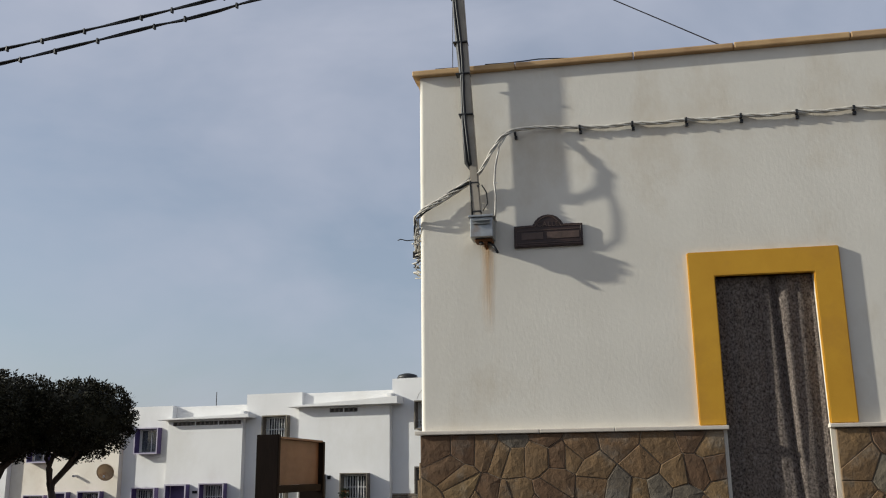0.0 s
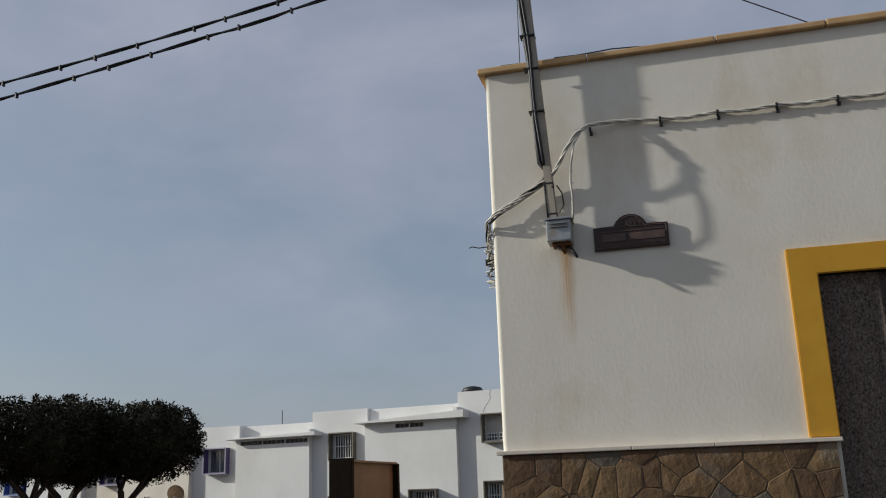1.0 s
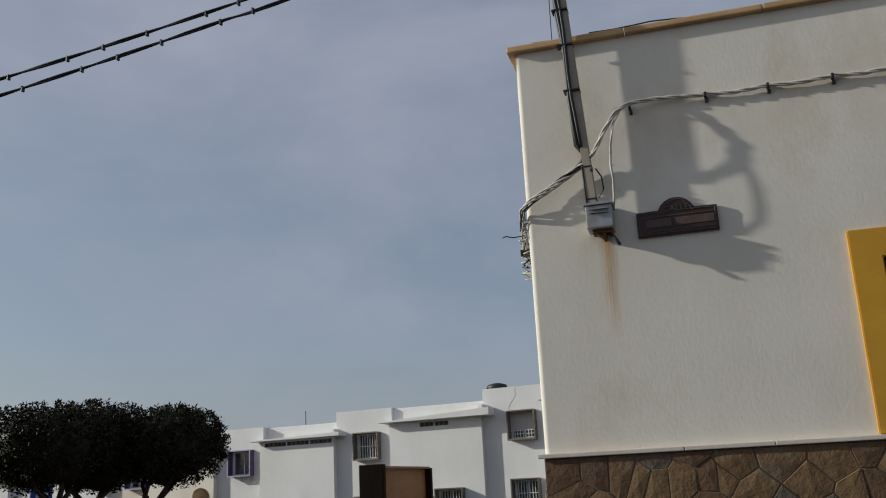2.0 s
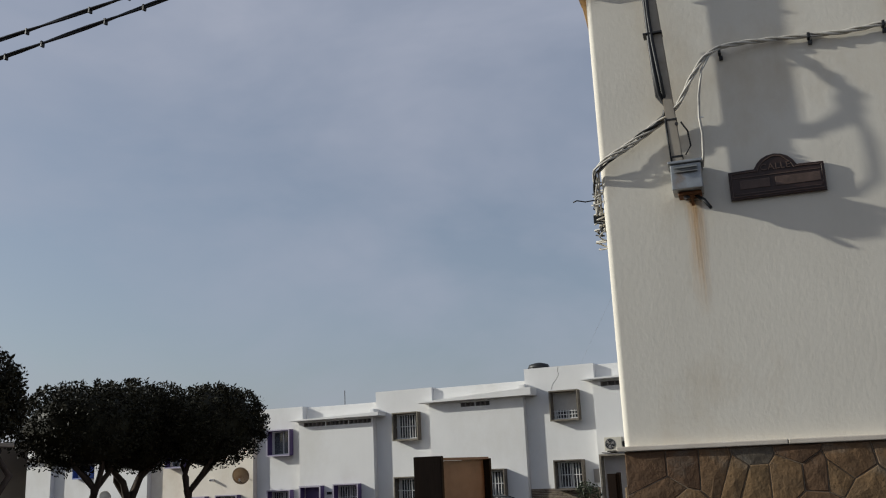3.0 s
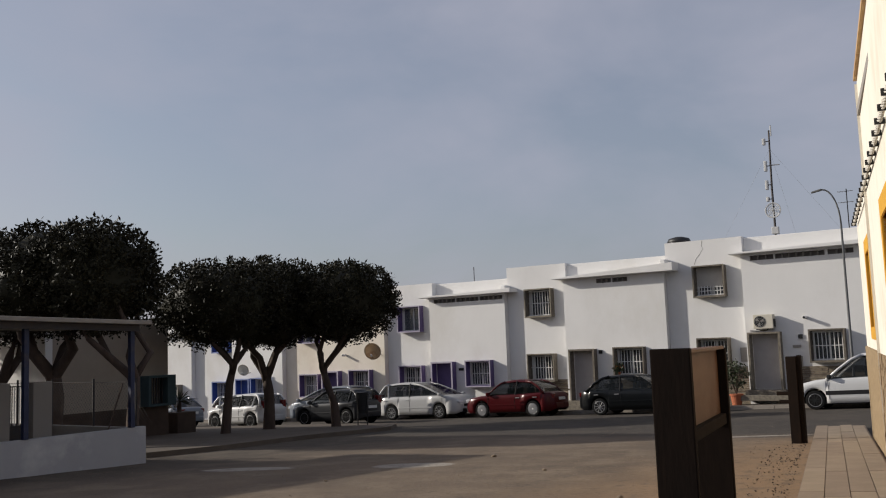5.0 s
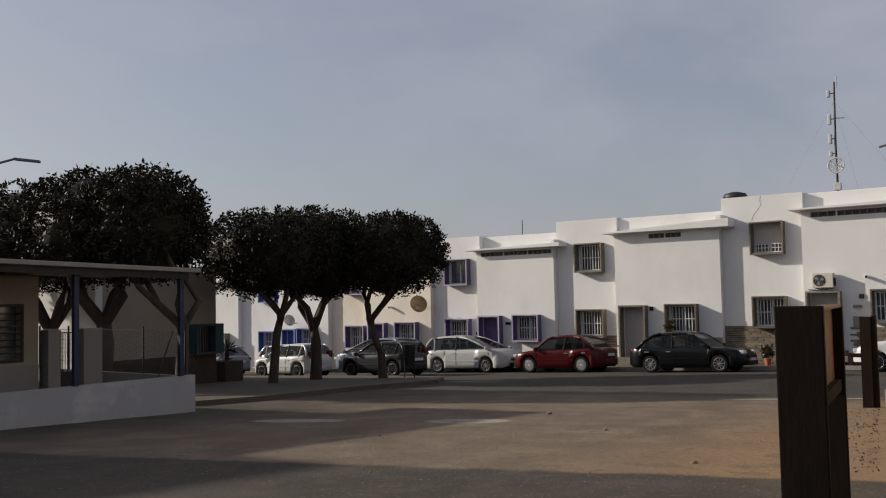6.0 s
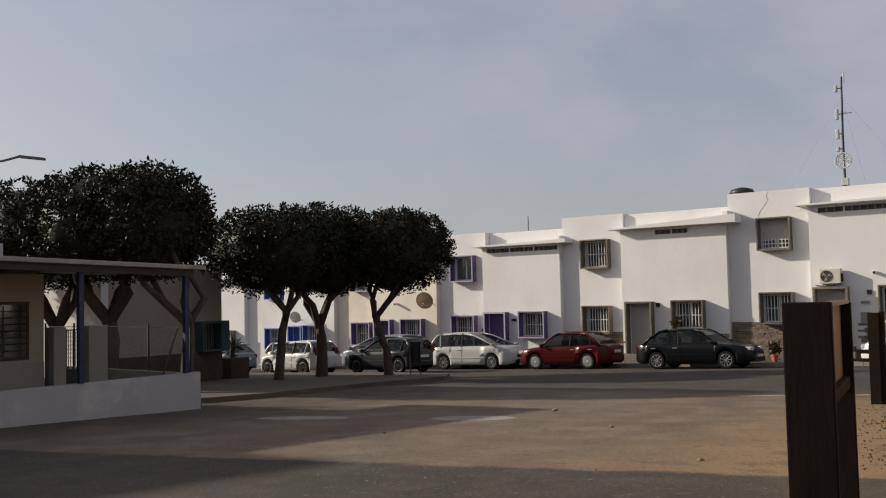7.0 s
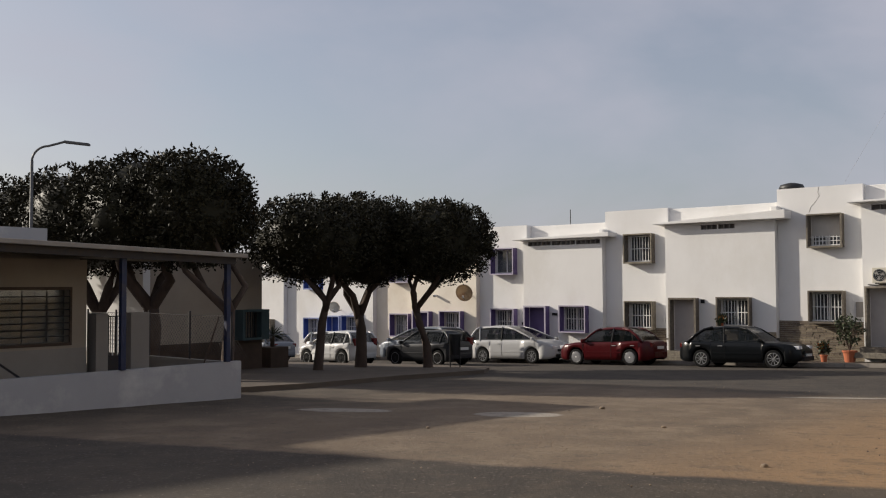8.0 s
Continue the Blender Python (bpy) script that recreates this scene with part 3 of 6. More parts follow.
def boxed_door(parent, x0, x1, z0, z1, wall_y, front_y, frame_mat, edge_mat):
    t = 0.08
    door = part("door", B(x0 + t, x1 - t, wall_y + 0.06, wall_y + 0.11, z0, z1 - t, bevel=0.004), frame_mat if frame_mat in (M_PURPLE, M_BLUE) else M_DOORGREY, parent, "painted metal street door in a deep porch")
    part("handle", tube(bmesh.new(), [(x0 + t + 0.08, wall_y + 0.02, z0 + 1.0), (x0 + t + 0.08, wall_y + 0.02, z0 + 1.18)], 0.012), M_GALV, door)
    part("cheek", B(x0, x0 + t, front_y, wall_y - 0.002, z0, z1, bevel=0.008), frame_mat, door)
    part("cheek", B(x1 - t, x1, front_y, wall_y - 0.002, z0, z1, bevel=0.008), frame_mat, door)
    part("hood", B(x0 + t + 0.002, x1 - t - 0.002, front_y, wall_y - 0.002, z1 - t, z1, bevel=0.008), frame_mat, door)
    part("trim", holed_wall(bmesh.new(), x0 - 0.012, x1 + 0.012, z0, z1 + 0.012, front_y - 0.025, front_y - 0.002, [(x0 + t - 0.02, x1 - t + 0.02, z0 - 0.1, z1 - t + 0.02)]), edge_mat, door)
    part("doorstep", B(x0 - 0.15, x1 + 0.15, front_y - 0.25, wall_y - 0.01, z0 - 0.18, z0 - 0.003, bevel=0.012), M_CLAD, door)
    part("doorstep", B(x0 - 0.3, x1 + 0.3, front_y - 0.5, wall_y - 0.01, z0 - 0.38, z0 - 0.183, bevel=0.012), M_CLAD, door)
    return door


def terraced_house(left, proj, right, drop, tower_win, door, win, paint, clad, setback, vents, label, upper_blind=False, base_mat=None, taper=0.18, end_mat=None):
    """One house of the terrace: a tall narrow part set back, and a wide part standing forward under a canopy. drop: how far it lies below the topmost house."""
    h = thing("terraced_house", pose(0, 0, 0), label, "house", "houses of the white terrace")
    wm = base_mat or M_WHITE
    zt, soffit = 5.575 - drop, 4.83 - drop
    base = ground_z((left + right) / 2, 39) - 0.6
    fm, em = (M_CLAD, M_CLAD) if clad else (paint, M_LILAC if paint is M_PURPLE else M_BLUETRIM)
    tf, pf = TOWER_Y - 0.34, PROJ_Y - 0.33
    tx0, tx1 = tower_win
    up = (tx0, tx1, 3.255 - drop, 4.51 - drop)
    lo = (tx0, tx1, 0.43 - drop, 1.635 - drop)
    dr = (door[0], door[1], -0.37 - drop, 1.785 - drop)
    wi = (win[0], win[1], 0.62 - drop, 1.82 - drop)

    def hole(r, t=0.06):
        return (r[0] + t, r[1] - t, r[2] + t, r[3] - t)

    part("wall", holed_wall(bmesh.new(), left, proj - 0.002, base, zt, TOWER_Y, TOWER_Y + 0.3, [hole(up), hole(lo)]), wm, h, "white rendered tall front with a parapet")
    part("wall", holed_wall(bmesh.new(), proj, right, base, soffit, PROJ_Y, PROJ_Y + 0.3, [(dr[0] + 0.08, dr[1] - 0.08, dr[2], dr[3] - 0.08), hole(wi), *[(a, b, soffit - 0.27, soffit - 0.08) for a, b in vents]]), wm, h, "white rendered forward front")
    for x in (proj, right - 0.25):
        part("return_wall", B(x + 0.001, x + 0.249, PROJ_Y + 0.302, 40.9, base, soffit - 0.002), wm, h)
    part("return_wall", B(proj - 0.25, proj - 0.003, TOWER_Y + 0.302, 47, base, zt - 0.002), wm, h)
    part("return_wall", B(left, left + 0.25, TOWER_Y + 0.302, 47, base, zt - 0.002), wm, h)
    part("floor_slab", B(left + 0.26, right - 0.26, TOWER_Y + 0.31, 46.9, 2.2 - drop, 2.4 - drop), M_INSIDE, h)
    part("room_wall", B(left + 0.26, right - 0.26, 43.0, 43.1, base, zt - 0.6), M_INSIDE, h)
    part("roof", B(left + 0.26, right, TOWER_Y + 0.62, 47, zt - 0.5, zt - 0.38), M_GREYWALL, h)
    part("parapet", B(proj, right, TOWER_Y + setback, TOWER_Y + setback + 0.22, soffit + 0.05, zt - 0.05, bevel=0.02), wm, h)
    if end_mat:
        part("parapet_end", B(proj - 0.014, proj - 0.002, TOWER_Y + setback + 0.02, TOWER_Y + setback + 0.2, soffit + 0.3, zt - 0.07), end_mat, h, "bare tan end of the parapet")
    # the canopy slab is thin at its left end and thickens to the right
    x0, x1, y1 = proj - 0.37, right + 0.54, TOWER_Y + setback - 0.002
    bm = prism(bmesh.new(), [(x0, soffit + 0.002), (x1, soffit + 0.002), (x1, soffit + taper), (x0, soffit + 0.06)], 38.52, y1, "y")
    bmesh.ops.bevel(bm, geom=list(bm.edges), offset=0.012, segments=2, affect="EDGES")
    part("canopy", bm, wm, h, "thin white canopy slab over the forward front")
    part("canopy_upstand", B(right - 0.10, right + 0.18, 38.75, TOWER_Y - 0.004, soffit + taper - 0.02, soffit + taper + 0.16, bevel=0.05), wm, h)
    for a, b in vents:
        n = max(1, round((b - a) / 0.27))
        v = part("vent", B(a, b, PROJ_Y + 0.2, PROJ_Y + 0.28, soffit - 0.27, soffit - 0.08), M_INSIDE, h, "row of dark roof-space vent blocks")
        for i in range(n + 1):
            x = a + (b - a) * i / n
            part("mullion", B(x - 0.02, x + 0.02, PROJ_Y + 0.02, PROJ_Y + 0.19, soffit - 0.27, soffit - 0.08), M_GREYWALL, v)
    boxed_window(h, *up, TOWER_Y, tf, fm, em, blind=upper_blind, bars=clad)
    boxed_window(h, *lo, TOWER_Y, tf, fm, em)
    boxed_door(h, *dr, PROJ_Y, pf, fm, em)
    boxed_window(h, *wi, PROJ_Y, pf, fm, em)
    return h


U3 = terraced_house(-16.70, -13.55, -8.95, 0.0, (-15.49, -14.23), (-13.4, -12.2), (-11.17, -9.93), M_CLAD, True, 0.25, [(-13.2, -12.3), (-12.25, -10.45), (-10.35, -9.45)], "white two-storey terraced house with stone-clad windows and air conditioner", upper_blind=True)
U2 = terraced_house(-24.29, -21.30, -16.71, 0.43, (-23.23, -21.91), (-21.03, -19.85), (-18.98, -17.65), M_CLAD, True, 0.18, [(-19.72, -19.03), (-18.98, -18.3)], "white terraced house with stone-clad window boxes and cracked parapet", taper=0.34)
U1 = terraced_house(-31.29, -28.50, -24.30, 0.82, (-30.41, -29.06), (-28.28, -27.08), (-26.36, -25.01), M_PURPLE, False, 0.35, [(-28.23, -26.98), (-26.93, -25.68), (-25.63, -24.4)], "white two-storey terraced house with purple window boxes", end_mat=M_DISH)
U0 = terraced_house(-38.3, -35.55, -31.30, 1.15, (-37.05, -35.75), (-35.2, -34.1), (-33.4, -32.06), M_PURPLE, False, 0.3, [(-35.0, -33.8)], "cream two-storey terraced house with purple window boxes and a dish", base_mat=M_CREAM)
UA = terraced_house(-45.6, -42.2, -38.31, 1.48, (-43.82, -42.5), (-41.6, -40.55), (-40.42, -39.2), M_BLUE, False, 0.3, [(-41.6, -40.6)], "white two-storey terraced house with blue window boxes")
part("crack", tube(bmesh.new(), [(-15.12, TOWER_Y - 0.001, 5.56), (-15.16, TOWER_Y - 0.001, 5.36), (-15.1, TOWER_Y - 0.001, 5.22), (-15.24, TOWER_Y - 0.001, 5.02), (-15.42, TOWER_Y - 0.001, 4.82), (-15.5, TOWER_Y - 0.001, 4.6)], 0.007, 4), M_GREYWALL, U3, "thin crack in the render")
UB = terraced_house(-52.9, -49.8, -45.61, 1.8, (-51.6, -50.3), (-49.3, -48.1), (-47.7, -46.4), M_CLAD, True, 0.3, [(-49.2, -48.0)], "white two-storey terraced house at the far end")
UR = terraced_house(-8.94, -5.5, -1.0, -0.38, (-7.7, -6.4), (-5.45, -4.25), (-3.2, -1.9), M_CLAD, True, 0.25, [(-5.1, -4.1)], "white two-storey terraced house at the upper end")


# ---- low building with the blue-posted canopy ----
LOWX = -19.4
low = thing("canopy_building", pose(0, 0, 0), "low beige building with barred windows and blue-posted flat canopy", "building")


def slope(bm):
    """The canopy falls gently towards its open end."""
    for v in bm.verts:
        v.co.z += 0.028 * (15.46 - v.co.y)
    return bm


def low_building():
    g = -0.5
    part("wall", holed_wall(bmesh.new(), 5.7, 13.0, g, 2.45, 0, 0.25, [(11.2 - 0.6, 12.62, 0.74, 1.82), (6.2, 8.2, 0.74, 1.82)]), M_BEIGE, low, "beige rendered wall facing the square").matrix_basis = Matrix(((0, -1, 0, -22.0), (1, 0, 0, 0.6), (0, 0, 1, 0), (0, 0, 0, 1)))
    part("end_wall", B(-30, -22.002, 13.35, 13.6, g, 2.45), M_BEIGE, low)
    part("back_wall", B(-30, -22.3, 6.3, 6.5, g, 2.45), M_BEIGE, low)
    part("far_wall", B(-30.2, -30.002, 6.3, 13.6, g, 2.45), M_BEIGE, low)
    part("painted_base", B(-21.997, -21.985, 6.3, 13.6, g, 0.62), M_GREYWALL, low, "grey painted lower wall")
    part("roof", B(-30, -22.3, 6.3, 13.6, 2.452, 2.6), M_GREYWALL, low)
    part("canopy_slab", slope(B(-22.6, -19.0, 6.4, 15.46, 2.45, 2.535, bevel=0.015)), M_KERB, low, "thin flat concrete canopy")
    part("canopy_beam", slope(B(-19.32, -19.2, 6.4, 15.3, 2.32, 2.448)), M_DARKMETAL, low)
    for y in (12.88, 15.24, 10.4, 7.8):
        bm = B(LOWX - 0.05, LOWX + 0.05, y - 0.05, y + 0.05, 0.33, 2.36 + 0.028 * (15.46 - y), bevel=0.006)
        part("post", bm, M_NAVY, low, "dark blue square steel post")
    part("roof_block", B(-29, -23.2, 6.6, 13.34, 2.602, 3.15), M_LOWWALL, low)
    for ya, yb in ((11.2, 13.22), (6.8, 8.8)):
        win = part("window", B(-22.24, -22.2, ya, yb, 0.74, 1.82), M_GLASS, low, "dark window behind a rusty grille")
        part("window_frame", holed_wall(bmesh.new(), ya - 0.05, yb + 0.05, 0.68, 1.88, 0, 0.04, [(ya, yb, 0.74, 1.82)]), M_BROWNBASE, win).matrix_basis = Matrix(((0, -1, 0, -21.97), (1, 0, 0, 0), (0, 0, 1, 0), (0, 0, 0, 1)))
        for i in range(1, 8):
            z = 0.74 + i * 1.08 / 8
            part("grille_bar", tube(bmesh.new(), [(-21.96, ya, z), (-21.96, yb, z)], 0.012, 6), M_DARKMETAL, win)
        for i in range(1, 4):
            y = ya + i * (yb - ya) / 4
            part("grille_bar", tube(bmesh.new(), [(-21.95, y, 0.78), (-21.95, y, 1.80)], 0.014, 6), M_DARKMETAL, win)


low_building()
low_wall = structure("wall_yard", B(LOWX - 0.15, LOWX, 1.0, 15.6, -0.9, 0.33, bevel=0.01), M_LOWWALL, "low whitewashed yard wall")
low_wall_b = structure("wall_yard_end", B(-30, LOWX - 0.152, 15.45, 15.6, -1.2, 0.30), M_GREYWALL, "low grey yard wall")
structure("yard_floor", B(-30, LOWX - 0.152, 1.0, 15.448, -0.6, 0.0), M_PAVE, "grey concrete yard floor")

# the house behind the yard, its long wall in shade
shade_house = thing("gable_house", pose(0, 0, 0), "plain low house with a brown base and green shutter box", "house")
part("wall", B(-44, -29.8, 19.8, 20.05, -1.9, 2.96), M_WHITE, shade_house)
# Side and back are darker than the white front: shade put into their colour.
part("side_wall", B(-30.05, -29.8, 20.052, 24.54, -1.9, 2.96), M_BEIGE, shade_house, "beige rendered wall, its shade partly put into the colour")
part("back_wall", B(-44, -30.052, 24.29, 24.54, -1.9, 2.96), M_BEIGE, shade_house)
part("painted_base", B(-29.797, -29.785, 19.8, 24.54, -1.9, 0.03), M_BROWNBASE, shade_house, "dark brown painted base")
part("roof", B(-44, -29.8, 19.8, 24.54, 2.962, 3.08), M_BEIGE, shade_house)
sh = part("shutter_box", holed_wall(bmesh.new(), 23.35, 24.5, 0.05, 1.1, 0.0, 0.45, [(23.45, 24.15, 0.13, 1.02)]), M_GREENBLUE, shade_house, "faded green window box")
sh.matrix_basis = Matrix(((0, -1, 0, -29.33), (1, 0, 0, 0), (0, 0, 1, 0), (0, 0, 0, 1)))
for i in range(6):
    part("slat", B(23.47 + i * 0.115, 23.52 + i * 0.115, 0.2, 0.23, 0.13, 1.02), M_DARKMETAL, sh)


# ---- trees ----
def leaf_mesh(bm, rng, centre, count, spread, size):
    for _ in range(count):
        a, b = rng.uniform(0, 2 * math.pi), math.acos(rng.uniform(-1, 1))
        r = spread * (0.55 + 0.5 * rng.random())
        p = centre + Vector((math.sin(b) * math.cos(a), math.sin(b) * math.sin(a), math.cos(b))) * r
        d = Vector((rng.gauss(0, 1), rng.gauss(0, 1), rng.gauss(0.25, 0.9))).normalized()
        s = d.cross(Vector((rng.gauss(0, 1), rng.gauss(0, 1), rng.gauss(0, 1)))).normalized()
        ln, wd = size * rng.uniform(0.7, 1.3), size * rng.uniform(0.20, 0.32)
        nrm = d.cross(s)
        q = [p, p + d * ln * 0.45 + s * wd, p + d * ln + nrm * wd * 0.3, p + d * ln * 0.45 - s * wd]
        bm.faces.new([bm.verts.new(v) for v in q])


def tree(x, y, z, seed, fork, crown, lean=(0.0, 0.0), trunk_r=0.17, count=9500, inner=True, group="clipped ficus trees"):
    """A clipped street tree: trunk, forked limbs and a boxy crown of separate leaves. crown: centre x, y, z, half sizes."""
    rng = random.Random(seed)
    t = thing("tree", pose(x, y, z), "street tree with a forked grey trunk and dense dark clipped crown", "tree", group)
    cx, cy, cz, rx, ry, rz = crown
    top = Vector((lean[0], lean[1], fork))
    bm = bmesh.new()
    tube(bm, [(0, 0, -0.1), (0, 0, 0.05), (lean[0] * 0.1 + 0.05 * math.sin(seed), lean[1] * 0.25, fork * 0.35), (lean[0] * 0.55 - 0.07 * math.sin(seed * 2.3), lean[1] * 0.65, fork * 0.7), tuple(top)], [trunk_r * 1.4, trunk_r * 1.15, trunk_r, trunk_r * 0.92, trunk_r * 0.7], 12)
    part("trunk", bm, M_BARK, t, smooth=True)
    n = 4
    for i in range(n):
        a = 2 * math.pi * i / n + rng.uniform(-0.4, 0.4)
        e = Vector((cx + rx * 0.62 * math.cos(a), cy + ry * 0.62 * math.sin(a), cz + rz * rng.uniform(-0.2, 0.5)))
        mid = top.lerp(e, 0.45) + Vector((math.cos(a), math.sin(a), -0.25)) * 0.22
        low = Vector((lean[0] * 0.8, lean[1] * 0.8, fork - 0.38))
        wig = Vector((rng.uniform(-1, 1), rng.uniform(-1, 1), 0)) * 0.16
        pts = [low, top.lerp(mid, 0.12) - Vector((0, 0, 0.12)), top.lerp(mid, 0.55) + Vector((math.cos(a), math.sin(a), -0.3)) * 0.12 + wig, mid - wig, mid.lerp(e, 0.5) + Vector((0.1 * math.sin(a * 3), 0, 0.12)), e]
        part("limb", tube(bmesh.new(), pts, [trunk_r * 0.66, trunk_r * 0.68, trunk_r * 0.58, trunk_r * 0.48, trunk_r * 0.34, trunk_r * 0.12], 9), M_BARK, t, smooth=True)
    bm = bmesh.new()
    clumps = int(count / 17)
    for k in range(clumps):
        while True:
            v = Vector((rng.uniform(-1, 1), rng.uniform(-1, 1), rng.uniform(-1, 1)))
            q = (abs(v.x) ** 3.2 + abs(v.y) ** 3.2) ** (2 / 3.2) + (abs(v.z) ** 2.6) * (1.0 if v.z > 0 else 1.15)
            lump = 0.86 + 0.22 * noise.noise(Vector((v.x * 2.1, v.y * 2.1, v.z * 2.1 + seed * 7)))
            if q < lump and (q > 0.45 * lump or rng.random() < 0.35):
                break
        leaf_mesh(bm, rng, Vector((cx + v.x * rx, cy + v.y * ry, cz + v.z * rz)), 26, 0.19, 0.115)
    # young shoots on the crown's outline
    for k in range(int(count / 40)):
        a, u = rng.uniform(0, 2 * math.pi), rng.uniform(-0.55, 1.0)
        w = (max(0.0, 1 - abs(u) ** 2.6)) ** 0.42 * 0.97
        p = Vector((cx + rx * w * math.cos(a), cy + ry * w * math.sin(a), cz + rz * u * 0.98))
        leaf_mesh(bm, rng, p, 10, 0.12, 0.135)
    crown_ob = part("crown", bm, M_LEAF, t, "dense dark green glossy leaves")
    if inner:
        # the dense twig-filled heart of the crown
        bm = bmesh.new()
        bmesh.ops.create_icosphere(bm, subdivisions=3, radius=1.0)
        for v in bm.verts:
            c = v.co
            f = 0.80 + 0.16 * noise.noise(c * 2.3 + Vector((seed, 0, 0)))
            v.co = Vector((cx + rx * f * c.x, cy + ry * f * c.y, cz + rz * f * c.z))
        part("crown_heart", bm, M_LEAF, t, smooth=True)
    return t


def gz(x, y, up=0.12):
    return ground_z(x, y) + up


tree(-26.7, 24.4, gz(-26.7, 24.4), 1, 2.35, (-0.15, -0.1, 4.25, 2.35, 2.0, 1.58), (0.35, 0.1), 0.15, 12500)
tree(-27.15, 26.85, gz(-27.15, 26.85), 2, 1.95, (0.15, 0.0, 4.45, 2.2, 2.0, 1.72), (-0.1, 0.0), 0.2, 12500)
tree(-24.9, 27.9, gz(-24.9, 27.9), 3, 2.1, (0.35, 0.15, 4.3, 1.9, 1.9, 1.52), (-0.6, 0.0), 0.15, 12500)
tree(-23.3, 18.2, gz(-23.3, 18.2), 4, 1.85, (-0.95, -0.45, 4.35, 1.6, 1.6, 1.6), (0.1, 0.0), 0.16, 11000)
tree(-25.85, 17.6, gz(-25.85, 17.6), 5, 2.0, (-0.4, 0.0, 4.45, 2.1, 2.0, 1.65), (0.0, 0.0), 0.24, 11000)
tree(-28.6, 17.6, gz(-28.6, 17.6), 6, 1.9, (-1.0, 0.0, 4.5, 2.8, 1.9, 1.7), (0.1, 0.0), 0.2, 11000)
tree(-32.6, 17.8, gz(-32.6, 17.8), 7, 1.9, (-0.6, -0.2, 4.6, 2.6, 1.8, 1.75), (0.1, 0.0), 0.2, 9000)


# ---- timber posts at the corner ----
def timber_frame():
    """Two upright planks that hold a brown panel between them near their tops."""
    f = thing("timber_board", pose(-4.845, 7.77, 0.32, 0, 0, 9), "dark stained timber frame holding a brown panel", "board")
    part("post", B(-0.106, 0.106, -0.03, 0.03, 0, 1.425, bevel=0.007), M_WOOD, f)
    part("post", B(-0.19, 0.068, 1.42, 1.48, 0, 1.40, bevel=0.007), M_WOOD, f)
    part("panel", B(-0.01, 0.012, 0.032, 1.418, 0.97, 1.39), M_PLY, f, "reddish brown wood panel")
    part("rail", B(-0.03, 0.05, 0.032, 1.418, 0.90, 0.968, bevel=0.004), M_WOOD, f)
    part("cap", B(-0.03, 0.062, 0.032, 1.418, 1.392, 1.412, bevel=0.003), M_PLY, f)


timber_frame()
post_b = thing("timber_post", pose(-7.3, 20.35, -0.21), "dark stained timber post beside the slab path", "post")
part("post", B(-0.13, 0.05, -0.06, 0.06, 0, 1.56, bevel=0.01), M_WOOD, post_b)
part("post", B(0.052, 0.12, -0.03, 0.09, 0, 1.58, bevel=0.01), M_WOOD, post_b)
part("peg", B(-0.34, -0.132, -0.02, 0.02, 0.86, 0.93, bevel=0.006), M_WOOD, post_b)
part("peg", B(-0.3, -0.132, -0.02, 0.02, 0.72, 0.78, bevel=0.006), M_WOOD, post_b)


# ---- fittings on the corner house ----
def empty_on_house(name, label, category):
    return thing(name, HOUSE, label, category)


# plinth behind the stones
part("plinth", B(0.035, 2.655, -0.04, -0.002, 0.1, LEDGE_Z - 0.008), M_MORTAR, house, "mortar bed of the stone plinth")
part("plinth", B(3.555, 9.0, -0.04, -0.002, 0.1, LEDGE_Z - 0.008), M_MORTAR, house)
PLINTH_SIDE = [part("plinth", B(0.0, LONG, 0.002, 0.012, -0.5, SIDE_PLINTH_Z - 0.008), M_MORTAR, house), part("plinth", B(LONG + 0.02, 13.4, -0.018, 0.012, -0.6, SIDE_PLINTH_Z), M_STONE2, annex)]
for ob in PLINTH_SIDE:
    ob.matrix_basis = SIDE_POSE

# square service post with its cables
mast = empty_on_house("service_post", "weathered square steel post with strapped black cables", "post")
bm = bmesh.new()
lower, upper = Vector((0.605, -0.105, 3.66)), Vector((0.335, -0.135, 8.6))
h = 0.036
va = [bm.verts.new(lower + Vector((a, b, 0))) for a, b in ((-h, -h), (h, -h), (h, h), (-h, h))]
vb = [bm.verts.new(upper + Vector((a, b, 0))) for a, b in ((-h, -h), (h, -h), (h, h), (-h, h))]
bm.faces.new(va[::-1]), bm.faces.new(vb)
for i in range(4):
    bm.faces.new((va[i], va[(i + 1) % 4], vb[(i + 1) % 4], vb[i]))
bmesh.ops.bevel(bm, geom=list(bm.edges), offset=0.006, segments=2, affect="EDGES")
part("post", bm, M_POST, mast)


def along(z):
    return lower.lerp(upper, (z - lower.z) / (upper.z - lower.z))


for z in (4.02, 3.74, 4.70, 5.12, 5.45, 5.95, 6.6, 7.2):
    c = along(z)
    part("strap", B(c.x - (0.098 if z > 4.2 else 0.040), c.x + 0.040, c.y - (0.062 if z > 4.2 else 0.040), c.y + 0.040, z - 0.007, z + 0.007, bevel=0.003), M_CABLEB, mast)
for k, (dx, dy, r) in enumerate(((-0.034, -0.050, 0.014), (-0.058, -0.044, 0.017), (-0.068, -0.008, 0.014))):
    pts = [along(z) + Vector((dx * 0.9 + 0.01 * math.sin(z * 5 + k), dy, 0)) for z in np.linspace(8.55, 4.22, 22)] + [Vector((0.562, -0.085, 4.14)), Vector((0.53, -0.075, 4.07)), Vector((0.45 - 0.05 * k, -0.065, 4.01 - 0.03 * k))]
    part("cable", tube(bmesh.new(), pts, r, 7), M_CABLEB, mast, smooth=True)
